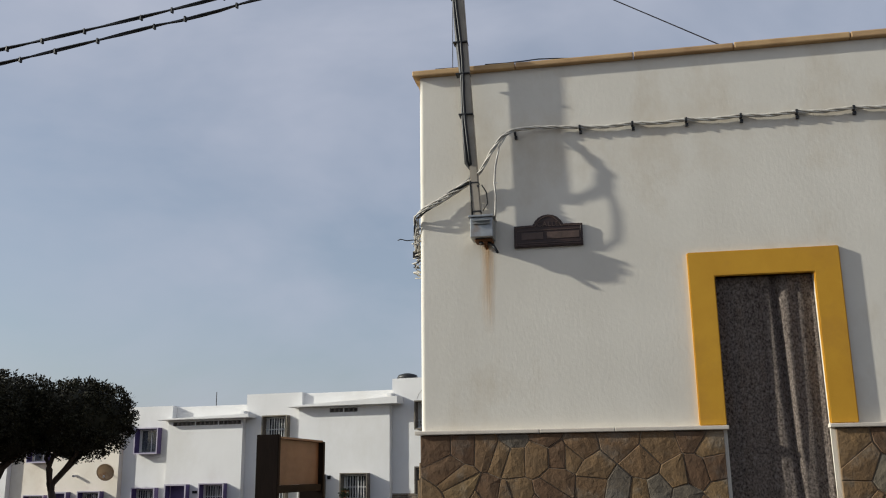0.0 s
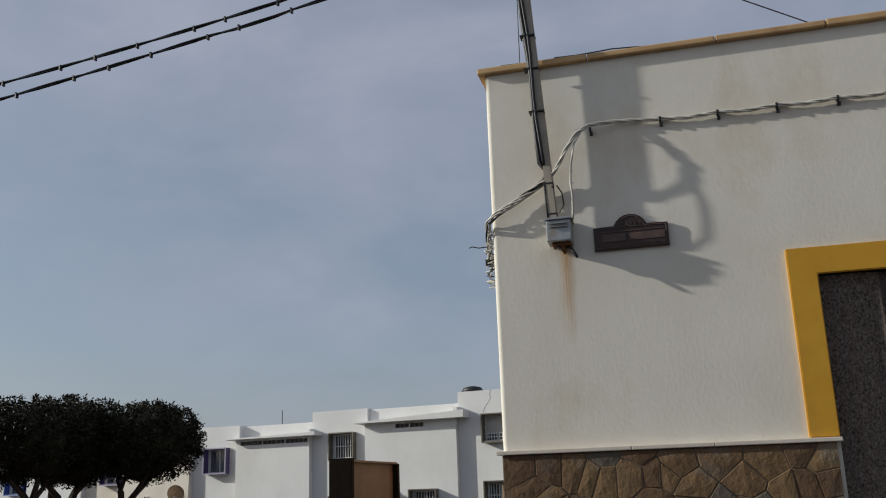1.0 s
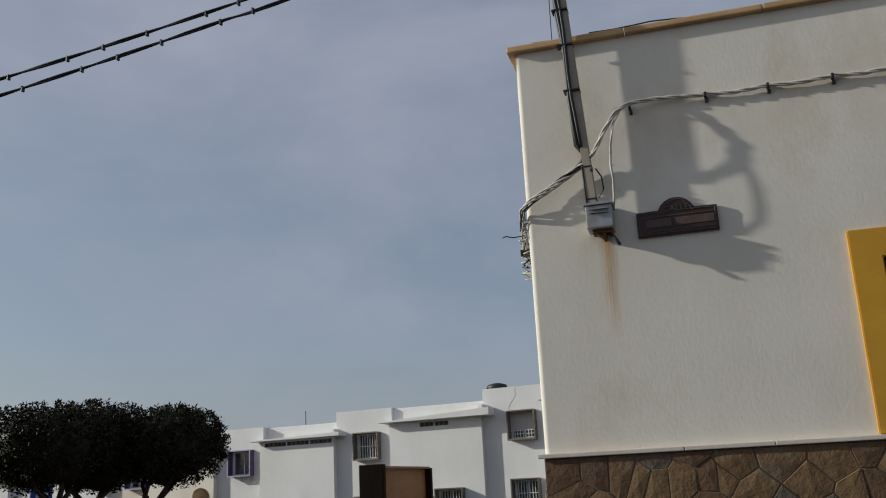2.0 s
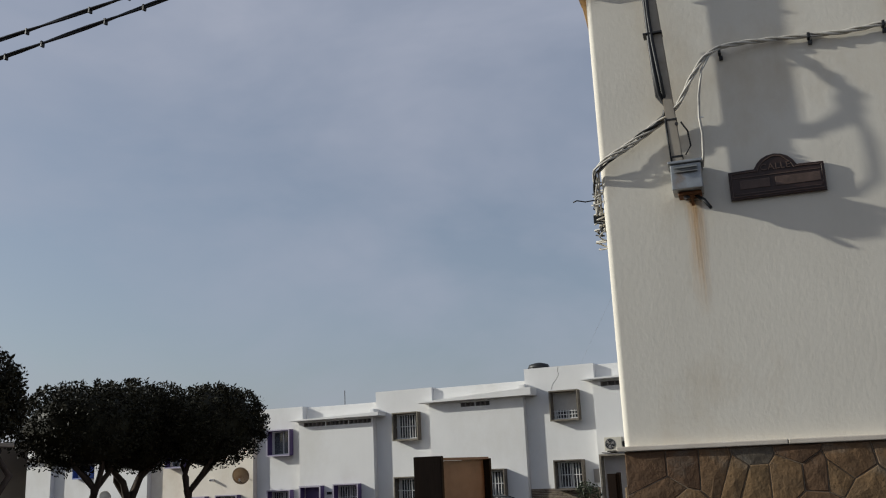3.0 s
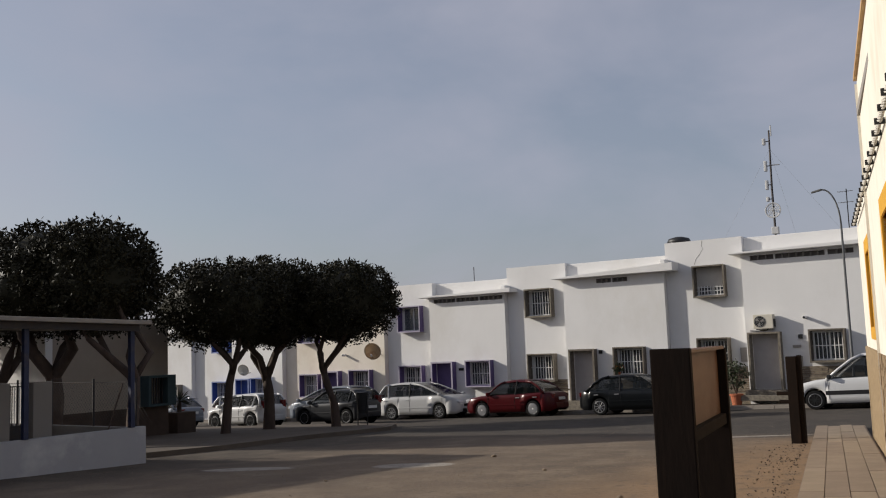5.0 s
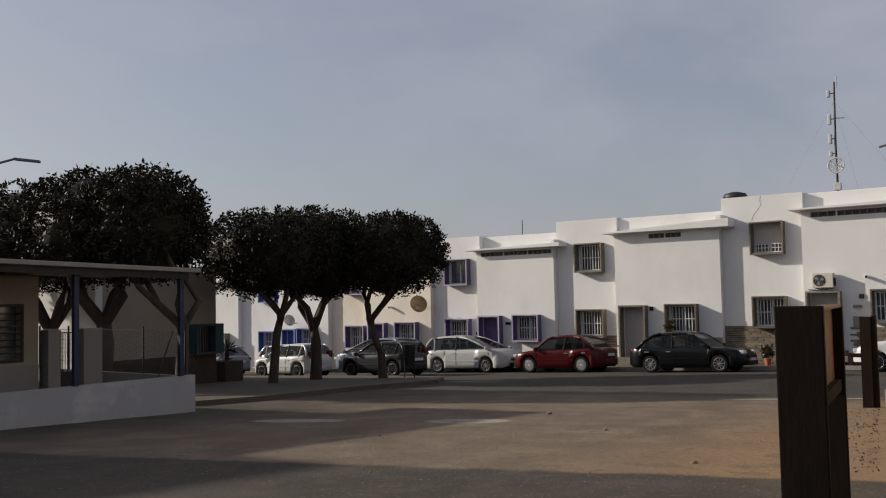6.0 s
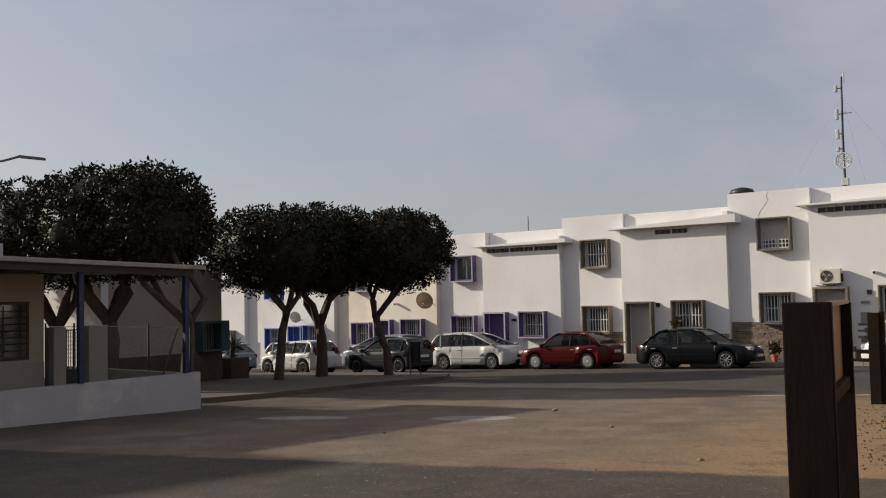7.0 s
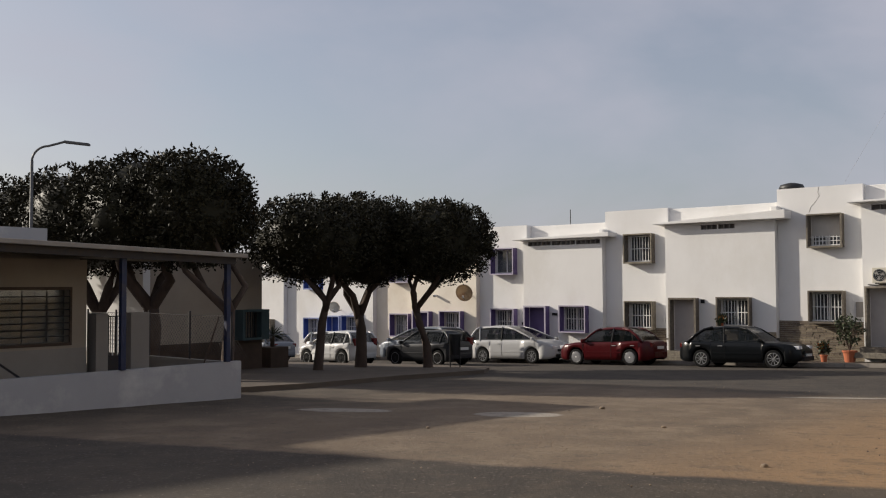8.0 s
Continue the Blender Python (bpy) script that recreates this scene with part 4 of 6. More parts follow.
part("bolt", tube(bmesh.new(), [(0.62, -0.155, 3.98), (0.62, -0.135, 3.98)], 0.012, 8), M_DARKMETAL, mast)
part("earth_wire", tube(bmesh.new(), [(0.65, -0.12, 4.0), (0.69, -0.1, 3.93), (0.70, -0.1, 3.82), (0.66, -0.12, 3.75)], 0.006, 6), M_CABLEB, mast, smooth=True)
part("side_wire", tube(bmesh.new(), [(0.545, -0.14, 4.04), (0.55, -0.14, 3.86), (0.56, -0.14, 3.68)], 0.007, 6), M_CABLEB, mast, smooth=True)

# the metal meter box at its foot
meter = empty_on_house("meter_box", "small galvanised junction box with louvres and rusty underside", "junction box")
part("case", B(0.545, 0.755, -0.21, -0.003, 3.475, 3.66, bevel=0.008), M_GALV, meter)
part("lid", B(0.532, 0.768, -0.225, -0.003, 3.662, 3.682, bevel=0.005), M_GALV, meter)
for z in (3.635, 3.605):
    bm = bmesh.new()
    prism(bm, [(-0.232, z - 0.012), (-0.211, z - 0.002), (-0.211, z + 0.008)], 0.57, 0.73, "x")
    part("louvre", bm, M_GALV, meter)
part("underside", B(0.58, 0.74, -0.15, -0.01, 3.448, 3.473, bevel=0.006), M_RUST, meter, "rusted bottom edge")
part("bracket", prism(bmesh.new(), [(-0.14, 3.446), (-0.01, 3.446), (-0.01, 3.40)], 0.66, 0.68, "x"), M_RUST, meter)
part("cable_end", tube(bmesh.new(), [(0.70, -0.1, 3.45), (0.75, -0.13, 3.40), (0.79, -0.16, 3.33)], [0.014, 0.014, 0.012], 7), M_CABLEB, meter, smooth=True)
part("gland", tube(bmesh.new(), [(0.63, -0.12, 3.45), (0.64, -0.12, 3.425)], 0.02, 8), M_DARKMETAL, meter)


def rust_material():
    """The streak that runs down the stucco: thin, irregular, fading out."""
    m = bpy.data.materials.new("rust_streak")
    m.use_nodes = True
    n, l = m.node_tree.nodes, m.node_tree.links
    b = n["Principled BSDF"]
    b.inputs["Base Color"].default_value = (0.62, 0.33, 0.08, 1)
    b.inputs["Roughness"].default_value = 0.95
    tc = n.new("ShaderNodeTexCoord")
    sep = n.new("ShaderNodeSeparateXYZ")
    l.new(tc.outputs["Generated"], sep.inputs["Vector"])
    mp = n.new("ShaderNodeMapping")
    mp.inputs["Scale"].default_value = (9, 1, 1.1)
    l.new(tc.outputs["Generated"], mp.inputs["Vector"])
    nz = n.new("ShaderNodeTexNoise")
    nz.inputs["Scale"].default_value, nz.inputs["Detail"].default_value = 1.6, 6
    l.new(mp.outputs["Vector"], nz.inputs["Vector"])

    def maths(op, a, c):
        q = n.new("ShaderNodeMath")
        q.operation = op
        for i, v in enumerate((a, c)):
            if isinstance(v, (int, float)):
                q.inputs[i].default_value = v
            else:
                l.new(v, q.inputs[i])
        return q.outputs[0]

    across = maths("SUBTRACT", 1.0, maths("MULTIPLY", maths("ABSOLUTE", maths("SUBTRACT", sep.outputs["X"], 0.5), 0), 2.0))
    a = maths("MULTIPLY", maths("MULTIPLY", across, maths("POWER", sep.outputs["Z"], 0.9)), maths("MULTIPLY", maths("POWER", nz.outputs["Fac"], 2.2), 4.0))
    q = n.new("ShaderNodeMath")
    q.operation, q.use_clamp = "MULTIPLY", True
    l.new(a, q.inputs[0])
    q.inputs[1].default_value = 0.30
    l.new(q.outputs[0], b.inputs["Alpha"])
    return m


M_STREAK = rust_material()
part("rust_stain", B(0.60, 0.745, -0.0045, -0.004, 2.6, 3.44), M_STREAK, house, "orange rust streak below the junction box")


# street sign
sign = empty_on_house("street_sign", "dark brown glazed street sign with raised lettering and arched top", "sign")
outline = [(0.93, 3.395), (1.56, 3.395), (1.56, 3.60), (1.40, 3.605)]
for k in range(0, 9):
    a = radians(15 + k * 150 / 8)
    outline.append((1.245 + 0.145 * math.cos(a), 3.565 + 0.135 * math.sin(a)))
outline += [(1.09, 3.605), (0.93, 3.60)]
bm = prism(bmesh.new(), outline, -0.032, -0.003, "y")
bmesh.ops.bevel(bm, geom=[e for e in bm.edges if e.calc_length() > 0.03], offset=0.004, segments=1, affect="EDGES")
part("plaque", bm, M_BRONZE, sign)
rim = [(x + (0.018 if x < 1.2 else -0.018 if x > 1.3 else 0), z + (0.018 if z < 3.5 else -0.018), 0) for x, z in outline]
part("rim", tube(bmesh.new(), [(x, -0.034, z) for x, z, _ in [*rim, rim[0]]], 0.0045, 6), M_BRONZE2, sign)
txt = bpy.data.curves.new("street_word", "FONT")
txt.body, txt.size, txt.align_x, txt.extrude, txt.space_character = "CALLE", 0.066, "CENTER", 0.004, 1.1
txt_ob = new("lettering", txt)
txt_mesh = bpy.data.meshes.new_from_object(txt_ob)
bpy.data.objects.remove(txt_ob)
txt_mesh.materials.append(M_BRONZE2)
word = new("lettering", txt_mesh)
word.parent = sign
word.matrix_basis = pose(1.245, -0.036, 3.585, 90, 0, 0)
for x0, x1 in ((1.0, 1.2), (1.235, 1.53)):
    part("raised_bar", B(x0, x1, -0.037, -0.031, 3.465, 3.53, bevel=0.003), M_BRONZE2, sign)
part("base_line", B(0.96, 1.53, -0.037, -0.031, 3.43, 3.437), M_BRONZE2, sign)
part("name_line", B(0.96, 1.53, -0.037, -0.031, 3.548, 3.554), M_BRONZE2, sign)


# twisted cable bundles on the walls
def twist(name, path, strands, pitch, mat, label, radius=0.008, spread=0.013):
    bundle = empty_on_house(name, label, "cable")
    pts = []
    for a, b in zip(path, path[1:]):
        a, b = Vector(a), Vector(b)
        n = max(3, int((b - a).length / 0.03))
        pts += [a.lerp(b, i / n) for i in range(n)]
    pts.append(Vector(path[-1]))
    for k in range(strands):
        run, out = 0.0, []
        for i, p in enumerate(pts):
            run += (p - pts[max(i - 1, 0)]).length
            ph = run * 2 * math.pi / pitch + 2 * math.pi * k / strands
            d = (pts[min(i + 1, len(pts) - 1)] - pts[max(i - 1, 0)]).normalized()
            s = d.cross(Vector((0, 1, 0.05))).normalized()
            out.append(p + s * spread * math.cos(ph) + d.cross(s) * spread * math.sin(ph))
        part("strand", tube(bmesh.new(), out, radius, 6), mat if k or strands < 4 else M_CABLEB, bundle, smooth=True)
    return bundle


front_path = [(0.56, -0.09, 4.06), (0.66, -0.15, 4.14), (0.76, -0.185, 4.30), (0.86, -0.175, 4.44), (0.97, -0.13, 4.515), (1.15, -0.06, 4.55), (1.36, -0.038, 4.545)]
CLIPS = [1.58 + 0.485 * i for i in range(15)]
for x in CLIPS:
    front_path += [(x, -0.035, 4.53 - 0.006 * (x - 1.58)), (x + 0.24, -0.035, 4.513 - 0.006 * (x - 1.58))]
front_cable = twist("wall_cable", [p for p in front_path if p[0] < 8.9], 3, 0.42, M_CABLEW, "twisted weathered white cables clipped along the stucco", 0.0085, 0.011)
for x in [0.97, *CLIPS]:
    z = 4.53 - 0.006 * (x - 1.58) - (0.01 if x < 1 else 0)
    part("clip", box(bmesh.new(), x - 0.010, x + 0.010, -0.055, -0.002, z - 0.024, z + 0.018, bevel=0.004), M_CABLEB, front_cable)
    part("clip_nail", box(bmesh.new(), x - 0.006, x + 0.02, -0.03, -0.002, z - 0.06, z - 0.032), M_CABLEB, front_cable)
corner_cable = twist("corner_cable", [(0.57, -0.07, 4.08), (0.42, -0.06, 3.99), (0.25, -0.06, 3.89), (0.1, -0.07, 3.81), (0.01, -0.05, 3.74), (-0.005, 0.02, 3.66), (-0.01, 0.06, 3.55), (-0.012, 0.1, 3.44)], 5, 0.55, M_CABLEW, "bundle of white and black cables slung round the house corner", 0.008, 0.021)
drop_cable = empty_on_house("drop_cable", "thin white cable hanging down to the junction box", "cable")
part("strand", tube(bmesh.new(), [(0.90, -0.16, 4.46), (0.83, -0.18, 4.34), (0.795, -0.20, 4.15), (0.78, -0.205, 3.98), (0.79, -0.20, 3.86), (0.78, -0.175, 3.72), (0.765, -0.13, 3.64)], 0.0095, 7), M_CABLEW, drop_cable, smooth=True)
part("tie", tube(bmesh.new(), [(0.765, -0.205, 3.985), (0.81, -0.205, 3.98)], 0.005, 6), M_GRILLE, drop_cable)
# loops of cable at the corner, then the run along the side wall
coils = empty_on_house("cable_coils", "tangle of looped white cable ends hanging at the corner", "cable")
rng = random.Random(5)
for k in range(9):
    c = Vector((-0.01, 0.06, 0)) + SU * rng.uniform(-0.02, 0.12)
    cz = 3.66 - 0.055 * k
    r = rng.uniform(0.03, 0.055)
    tilt = rng.uniform(-0.6, 0.6)
    pts = [c + Vector((0.03 * math.sin(3 * a + k), 0, 0)) + SU * r * math.cos(a) * 0.8 + Vector((-0.02 * math.cos(a + tilt), 0, cz + r * math.sin(a))) for a in np.linspace(0, 5.6, 14)]
    part("loop", tube(bmesh.new(), pts, 0.006, 6), M_CABLEW if k % 3 else M_CABLEB, coils, smooth=True)
part("loose_end", tube(bmesh.new(), [(-0.01, 0.05, 3.55), (-0.10, 0.03, 3.54), (-0.16, 0.02, 3.555), (-0.19, 0.02, 3.545)], 0.005, 6), M_CABLEB, coils, smooth=True)
side_pts, side_clips = [], []
for i in range(60):
    s = 0.12 + i * 0.28
    if s > 13.2:
        break
    z = 3.42 + min(0.26, 0.03 * i) - 0.0 * s
    p = SU * s + SN * 0.045 + Vector((0.035, 0, z))
    side_pts.append(tuple(p))
    if i % 2 == 0:
        side_clips.append((s, z))
side_cable = twist("side_cable", side_pts, 3, 0.3, M_CABLEW, "twisted cable clipped along the side wall", 0.009, 0.016)
for s, z in side_clips:
    ob = part("clip", B(s - 0.014, s + 0.014, 0.002, 0.09, z - 0.03, z + 0.03, bevel=0.004), M_CABLEB, side_cable)
    ob.matrix_basis = SIDE_POSE
# wires above the parapet
for nm, pts, r in (("roof_wire", [(0.37, 0.02, 5.27), (0.385, 0.02, 6.3), (0.40, 0.02, 8.0)], 0.004), ("guy_wire", [(3.03, 0.1, 5.24), (2.3, 0.1, 5.68), (1.7, 0.1, 6.04), (0.4, 0.1, 6.82), (-0.3, 0.1, 7.24)], 0.006)):
    w = empty_on_house(nm, "thin dark wire above the parapet", "wire")
    part("strand", tube(bmesh.new(), pts, r, 5), M_DARKMETAL, w)
bar = empty_on_house("roof_bracket", "thin bent metal bracket on the coping", "bracket")
part("rod", tube(bmesh.new(), [(0.19, 0.05, 5.238), (0.19, 0.05, 5.29), (0.42, 0.05, 5.285)], 0.005, 6), M_DARKMETAL, bar)
lay = empty_on_house("loose_cable", "dark cable lying along the coping", "cable")
part("strand", tube(bmesh.new(), [(0.7, -0.045, 5.247), (0.9, -0.03, 5.249), (1.1, -0.045, 5.248), (1.22, -0.05, 5.252), (1.4, -0.03, 5.25), (1.55, 0.0, 5.25)], 0.006, 6), M_CABLEB, lay, smooth=True)

# the two overhead lines across the street: they hang from the service post and run to the house across the street
OVERHEAD = ((6.614, 0.2587, 0.0088, 0.2542), (6.485, 0.25, 0.006, 0.2486))   # height at the post, slope, sag, bearing


def line_point(k, x):
    z0, slope_, sag, bearing = OVERHEAD[k]
    u = x + 3.2
    return Vector((x, 8.0 + bearing * u, z0 + slope_ * u + sag * u * u))


for k in range(2):
    line = thing("overhead_line", pose(0, 0, 0), "black twisted overhead cable across the sky", "cable", "overhead lines")
    for strand in range(2):
        pts = []
        for i in range(106):
            p = line_point(k, -24.18 + i * 0.2)
            a = i * 0.9 + strand * math.pi
            pts.append(p + Vector((0, 0.009 * math.cos(a), 0.009 * math.sin(a) - (0.014 if k and abs(p.x + 5.6) < 0.35 else 0))))
        part("strand", tube(bmesh.new(), pts, 0.0105, 6), M_CABLEB, line, smooth=True)
    for i in range(46):
        c = line_point(k, -23.8 + i * 0.45 + 0.13 * k + 0.08 * math.sin(i * 2.3))
        part("tie", box(bmesh.new(), c.x - 0.008, c.x + 0.008, c.y - 0.018, c.y + 0.018, c.z - 0.036, c.z + 0.018), M_CABLEB, line)
    c = line_point(k, -24.17)
    part("wall_anchor", B(c.x - 0.03, c.x + 0.06, c.y - 0.05, c.y + 0.05, c.z - 0.08, c.z + 0.05, bevel=0.01), M_GALV, line)


# ---- parked cars ----
PROFILE = {
    # body line (share of length from the rear, height), cabin (rear base, roof rear, roof front, cowl), roof height, belt height
    "sedan": ([(0, 0.70), (0.012, 0.86), (0.04, 0.93), (0.15, 0.95), (0.30, 0.92), (0.70, 0.90), (0.84, 0.86), (0.93, 0.80), (0.985, 0.70), (1, 0.58)], (0.075, 0.28, 0.54, 0.735), 1.46, 0.90),
    "hatch": ([(0, 0.70), (0.01, 0.90), (0.03, 0.95), (0.3, 0.93), (0.70, 0.90), (0.84, 0.86), (0.93, 0.80), (0.985, 0.70), (1, 0.58)], (0.015, 0.13, 0.50, 0.735), 1.41, 0.89),
    "mpv": ([(0, 0.72), (0.01, 0.96), (0.03, 1.0), (0.3, 1.0), (0.76, 1.0), (0.86, 0.96), (0.94, 0.88), (0.985, 0.76), (1, 0.6)], (0.012, 0.13, 0.46, 0.83), 1.58, 0.97),
    "van": ([(0, 0.75), (0.005, 1.0), (0.01, 1.03), (0.3, 1.03), (0.70, 1.0), (0.82, 0.95), (0.93, 0.85), (0.985, 0.72), (1, 0.58)], (0.006, 0.035, 0.46, 0.73), 1.78, 1.0),
}


def line_at(line, u):
    for (a, za), (b, zb) in zip(line, line[1:]):
        if a <= u <= b:
            return za + (zb - za) * (u - a) / (b - a)
    return line[-1][1]


def loft(bm, rings):
    rows = [[bm.verts.new(p) for p in r] for r in rings]
    for a, b in zip(rows, rows[1:]):
        for k in range(len(a) - 1):
            bm.faces.new((a[k], a[k + 1], b[k + 1], b[k]))
    bm.faces.new(rows[0][::-1])
    bm.faces.new(rows[-1])
    return bm


def car(kind, m, length, width, paint, label, wheels=(0.20, 0.81), radius=0.31, tail=True, rim_mat=None):
    """A parked car with its front towards +x; origin on the ground under its middle."""
    line, (c0, c1, c2, c3), roof, belt = PROFILE[kind]
    w = width / 2
    c = thing("car", m, label, "car", "parked cars")

    def X(u):
        return (u - 0.5) * length

    arch = radius + 0.055

    def lower(u):
        z = 0.19 + 0.09 * max(0, 1 - min(u, 1 - u) / 0.05)
        for wu in wheels:
            d = abs(X(u) - X(wu))
            if d < arch:
                z = max(z, radius + 0.01 + math.sqrt(arch * arch - d * d))
        return z

    us = {0, 0.004, 0.012, 0.025, 0.045, 0.07, 0.10, 0.3, 0.36, 0.43, 0.5, 0.56, 0.63, 0.7, 0.9, 0.93, 0.955, 0.975, 0.988, 0.996, 1}
    for wu in wheels:
        us |= {wu + arch / length * math.sin(k * math.pi / 18) * (0.9999 if abs(k) == 9 else 1) for k in range(-9, 10)} | {wu + 1.002 * arch / length, wu - 1.002 * arch / length}
    rings = []
    for u in sorted(us):
        e = min(u, 1 - u)
        hw = w * (1 - 0.30 * max(0, 1 - e / 0.11) ** 2.0 - 0.03 * max(0, 1 - e / 0.25))
        top = line_at(line, u)
        lo = lower(u)
        half = [(hw * 0.90, lo), (hw * 0.975, lo + 0.012), (hw * 0.99, lo + (top - lo) * 0.25), (hw, lo + (top - lo) * 0.52), (hw * 0.988, lo + (top - lo) * 0.74), (hw * 0.968, top - 0.055), (hw * 0.94, top - 0.022), (hw * 0.86, top), (hw * 0.6, top + 0.016), (hw * 0.25, top + 0.022)]
        rings.append([(X(u), -y, z) for y, z in half] + [(X(u), y, z) for y, z in reversed(half)])
    body = part("body", loft(bmesh.new(), rings), paint, c, smooth=True)
    part("underbody", B(X(0.08), X(0.92), -w * 0.72, w * 0.72, 0.2, 0.60, bevel=0.03), M_DARKPLASTIC, c, "dark underside")
    # glasshouse: dark glass, then painted roof and pillars over it
    rings = []
    arc = [(c0, 0.02), (c0 + (c1 - c0) * 0.35, 0.48), (c0 + (c1 - c0) * 0.72, 0.84), (c1 + 0.02, 0.965), ((c1 + c2) / 2, 1.0), (c2 - 0.02, 0.975), (c2 + (c3 - c2) * 0.25, 0.80), (c2 + (c3 - c2) * 0.6, 0.42), (c3, 0.0)]
    for u, k in arc:
        z = belt + (roof - belt) * k
        b = min(belt, line_at(line, u)) - 0.03
        half = [(w * 0.93, b), (w * (0.935 - 0.10 * k), belt + (z - belt) * 0.5), (w * (0.93 - 0.19 * k), belt + (z - belt) * 0.9), (w * (0.93 - 0.30 * k), z), (w * 0.3, z + 0.014)]
        rings.append([(X(u), -y, zz) for y, zz in half] + [(X(u), y, zz) for y, zz in reversed(half)])
    panes = {}
    for r0, r1 in zip(rings, rings[1:]):
        for k in range(len(r0) - 1):
            quad = [r0[k], r0[k + 1], r1[k + 1], r1[k]]
            mx, my = sum(p[0] for p in quad) / 4, sum(p[1] for p in quad) / 4
            if k < 3 or k > len(r0) - 5:
                key = ("side_window", my > 0, mx > X((c0 + c3) / 2))
            else:
                key = ("windscreen",) if mx > X((c1 + c2) / 2) else ("rear_window",)
            panes.setdefault(key, []).append(quad)
    for key, quads in panes.items():
        bm = bmesh.new()
        for q in quads:
            bm.faces.new([bm.verts.new(v) for v in q])
        bmesh.ops.remove_doubles(bm, verts=bm.verts, dist=1e-5)
        part(key[0], bm, M_CARGLASS, c, "dark tinted glass", smooth=True)
    part("cabin_floor", B(X(c0 + 0.06), X(c3 - 0.05), -w * 0.84, w * 0.84, belt - 0.03, belt + 0.035, bevel=0.01), M_SEAT, c, "dark cabin trim")
    for us_ in (c2 - 0.03, (c0 + c2) / 2 - 0.02):
        for sgn in (-1, 1):
            seat = part("seat", B(X(us_) - 0.06, X(us_) + 0.06, sgn * w * 0.42 - 0.22, sgn * w * 0.42 + 0.22, belt + 0.036, belt + (roof - belt) * 0.48, bevel=0.04), M_SEAT, c, "dark fabric seat back")
            part("headrest", B(X(us_) - 0.05, X(us_) + 0.04, sgn * w * 0.42 - 0.12, sgn * w * 0.42 + 0.12, belt + (roof - belt) * 0.50, belt + (roof - belt) * 0.74, bevel=0.035), M_SEAT, seat)
    rr = []
    for u, z in ((c1 - 0.02, roof - 0.075), (c1 + 0.02, roof - 0.028), ((c1 + c2) / 2, roof + 0.006), (c2 - 0.02, roof - 0.02), (c2 + 0.025, roof - 0.075)):
        half = [(w * 0.775, z - 0.07), (w * 0.735, z - 0.02), (w * 0.60, z + 0.014), (w * 0.2, z + 0.028)]
        rr.append([(X(u), -y, zz) for y, zz in half] + [(X(u), y, zz) for y, zz in reversed(half)])
    top_ob = part("roof", loft(bmesh.new(), rr), paint, c, smooth=True)
    for sgn in (-1, 1):
        def side(u, k):
            return (X(u), sgn * w * (0.945 - 0.19 * k), belt + (roof - belt) * (0.93 * k))
        part("pillar", tube(bmesh.new(), [side(c3 - 0.005, -0.05), side(c2 + (c3 - c2) * 0.6, 0.43), side(c2 + (c3 - c2) * 0.25, 0.82), side(c2 - 0.01, 1.0)], 0.05 if kind == "van" else 0.036, 6), paint, c, smooth=True)
        ub = (c0 + c3) / 2 + 0.0
        part("pillar", tube(bmesh.new(), [side(ub, -0.05), side(ub - 0.01, 1.0)], 0.03, 6), M_PLASTIC, c)
        part("pillar", tube(bmesh.new(), [side(c0 + 0.015, -0.03), side(c0 + (c1 - c0) * 0.4, 0.5), side(c0 + (c1 - c0) * 0.75, 0.86), side(c1 + 0.02, 1.0)], 0.05, 6), paint, c, smooth=True)
        if kind != "sedan":
            uq = c0 + 0.13
            part("pillar", tube(bmesh.new(), [side(uq + 0.02, -0.05), side(uq - 0.005, 0.99)], 0.035, 6), paint, c)
        part("mirror", box(bmesh.new(), X(c3 - 0.035) - 0.05, X(c3 - 0.035) + 0.07, sgn * w * 0.96 if sgn > 0 else sgn * w * 0.96 - 0.17, sgn * w * 0.96 + 0.17 if sgn > 0 else sgn * w * 0.96, belt - 0.01, belt + 0.12, bevel=0.03), paint if kind != "van" else M_PLASTIC, c)
        part("side_strip", box(bmesh.new(), X(wheels[0] + 0.085), X(wheels[1] - 0.085), sgn * w * 0.993 - 0.012, sgn * w * 0.993 + 0.012, 0.47, 0.52 if kind != "van" else 0.60, bevel=0.006), M_PLASTIC if kind == "van" else paint, c)
        part("sill", box(bmesh.new(), X(wheels[0] + 0.07), X(wheels[1] - 0.07), sgn * w * 0.93 - 0.02, sgn * w * 0.93 + 0.02, 0.17, 0.27, bevel=0.01), M_PLASTIC, c)
        for ud in (ub - 0.03, c0 + 0.11):
            part("door_handle", box(bmesh.new(), X(ud) - 0.09, X(ud) + 0.09, sgn * w * 0.985 - 0.022, sgn * w * 0.985 + 0.022, belt - 0.16, belt - 0.125, bevel=0.01), M_RIM if kind == "sedan" else paint, c)
        for ud in (ub + 0.005, c3 - 0.02):
            part("door_gap", box(bmesh.new(), X(ud) - 0.005, X(ud) + 0.005, sgn * w * 1.0 - 0.004, sgn * w * 1.0 + 0.003, 0.32, belt - 0.08), M_PLASTIC, c)
        part("headlight", box(bmesh.new(), X(0.925), X(0.994), sgn * w * 0.44 if sgn > 0 else sgn * w * 0.81, sgn * w * 0.81 if sgn > 0 else sgn * w * 0.44, 0.63, 0.76, bevel=0.035), M_LAMPGLASS, c, "clear headlight lens")
        tz = (0.70, 0.87) if kind == "sedan" else (0.80, 1.12)
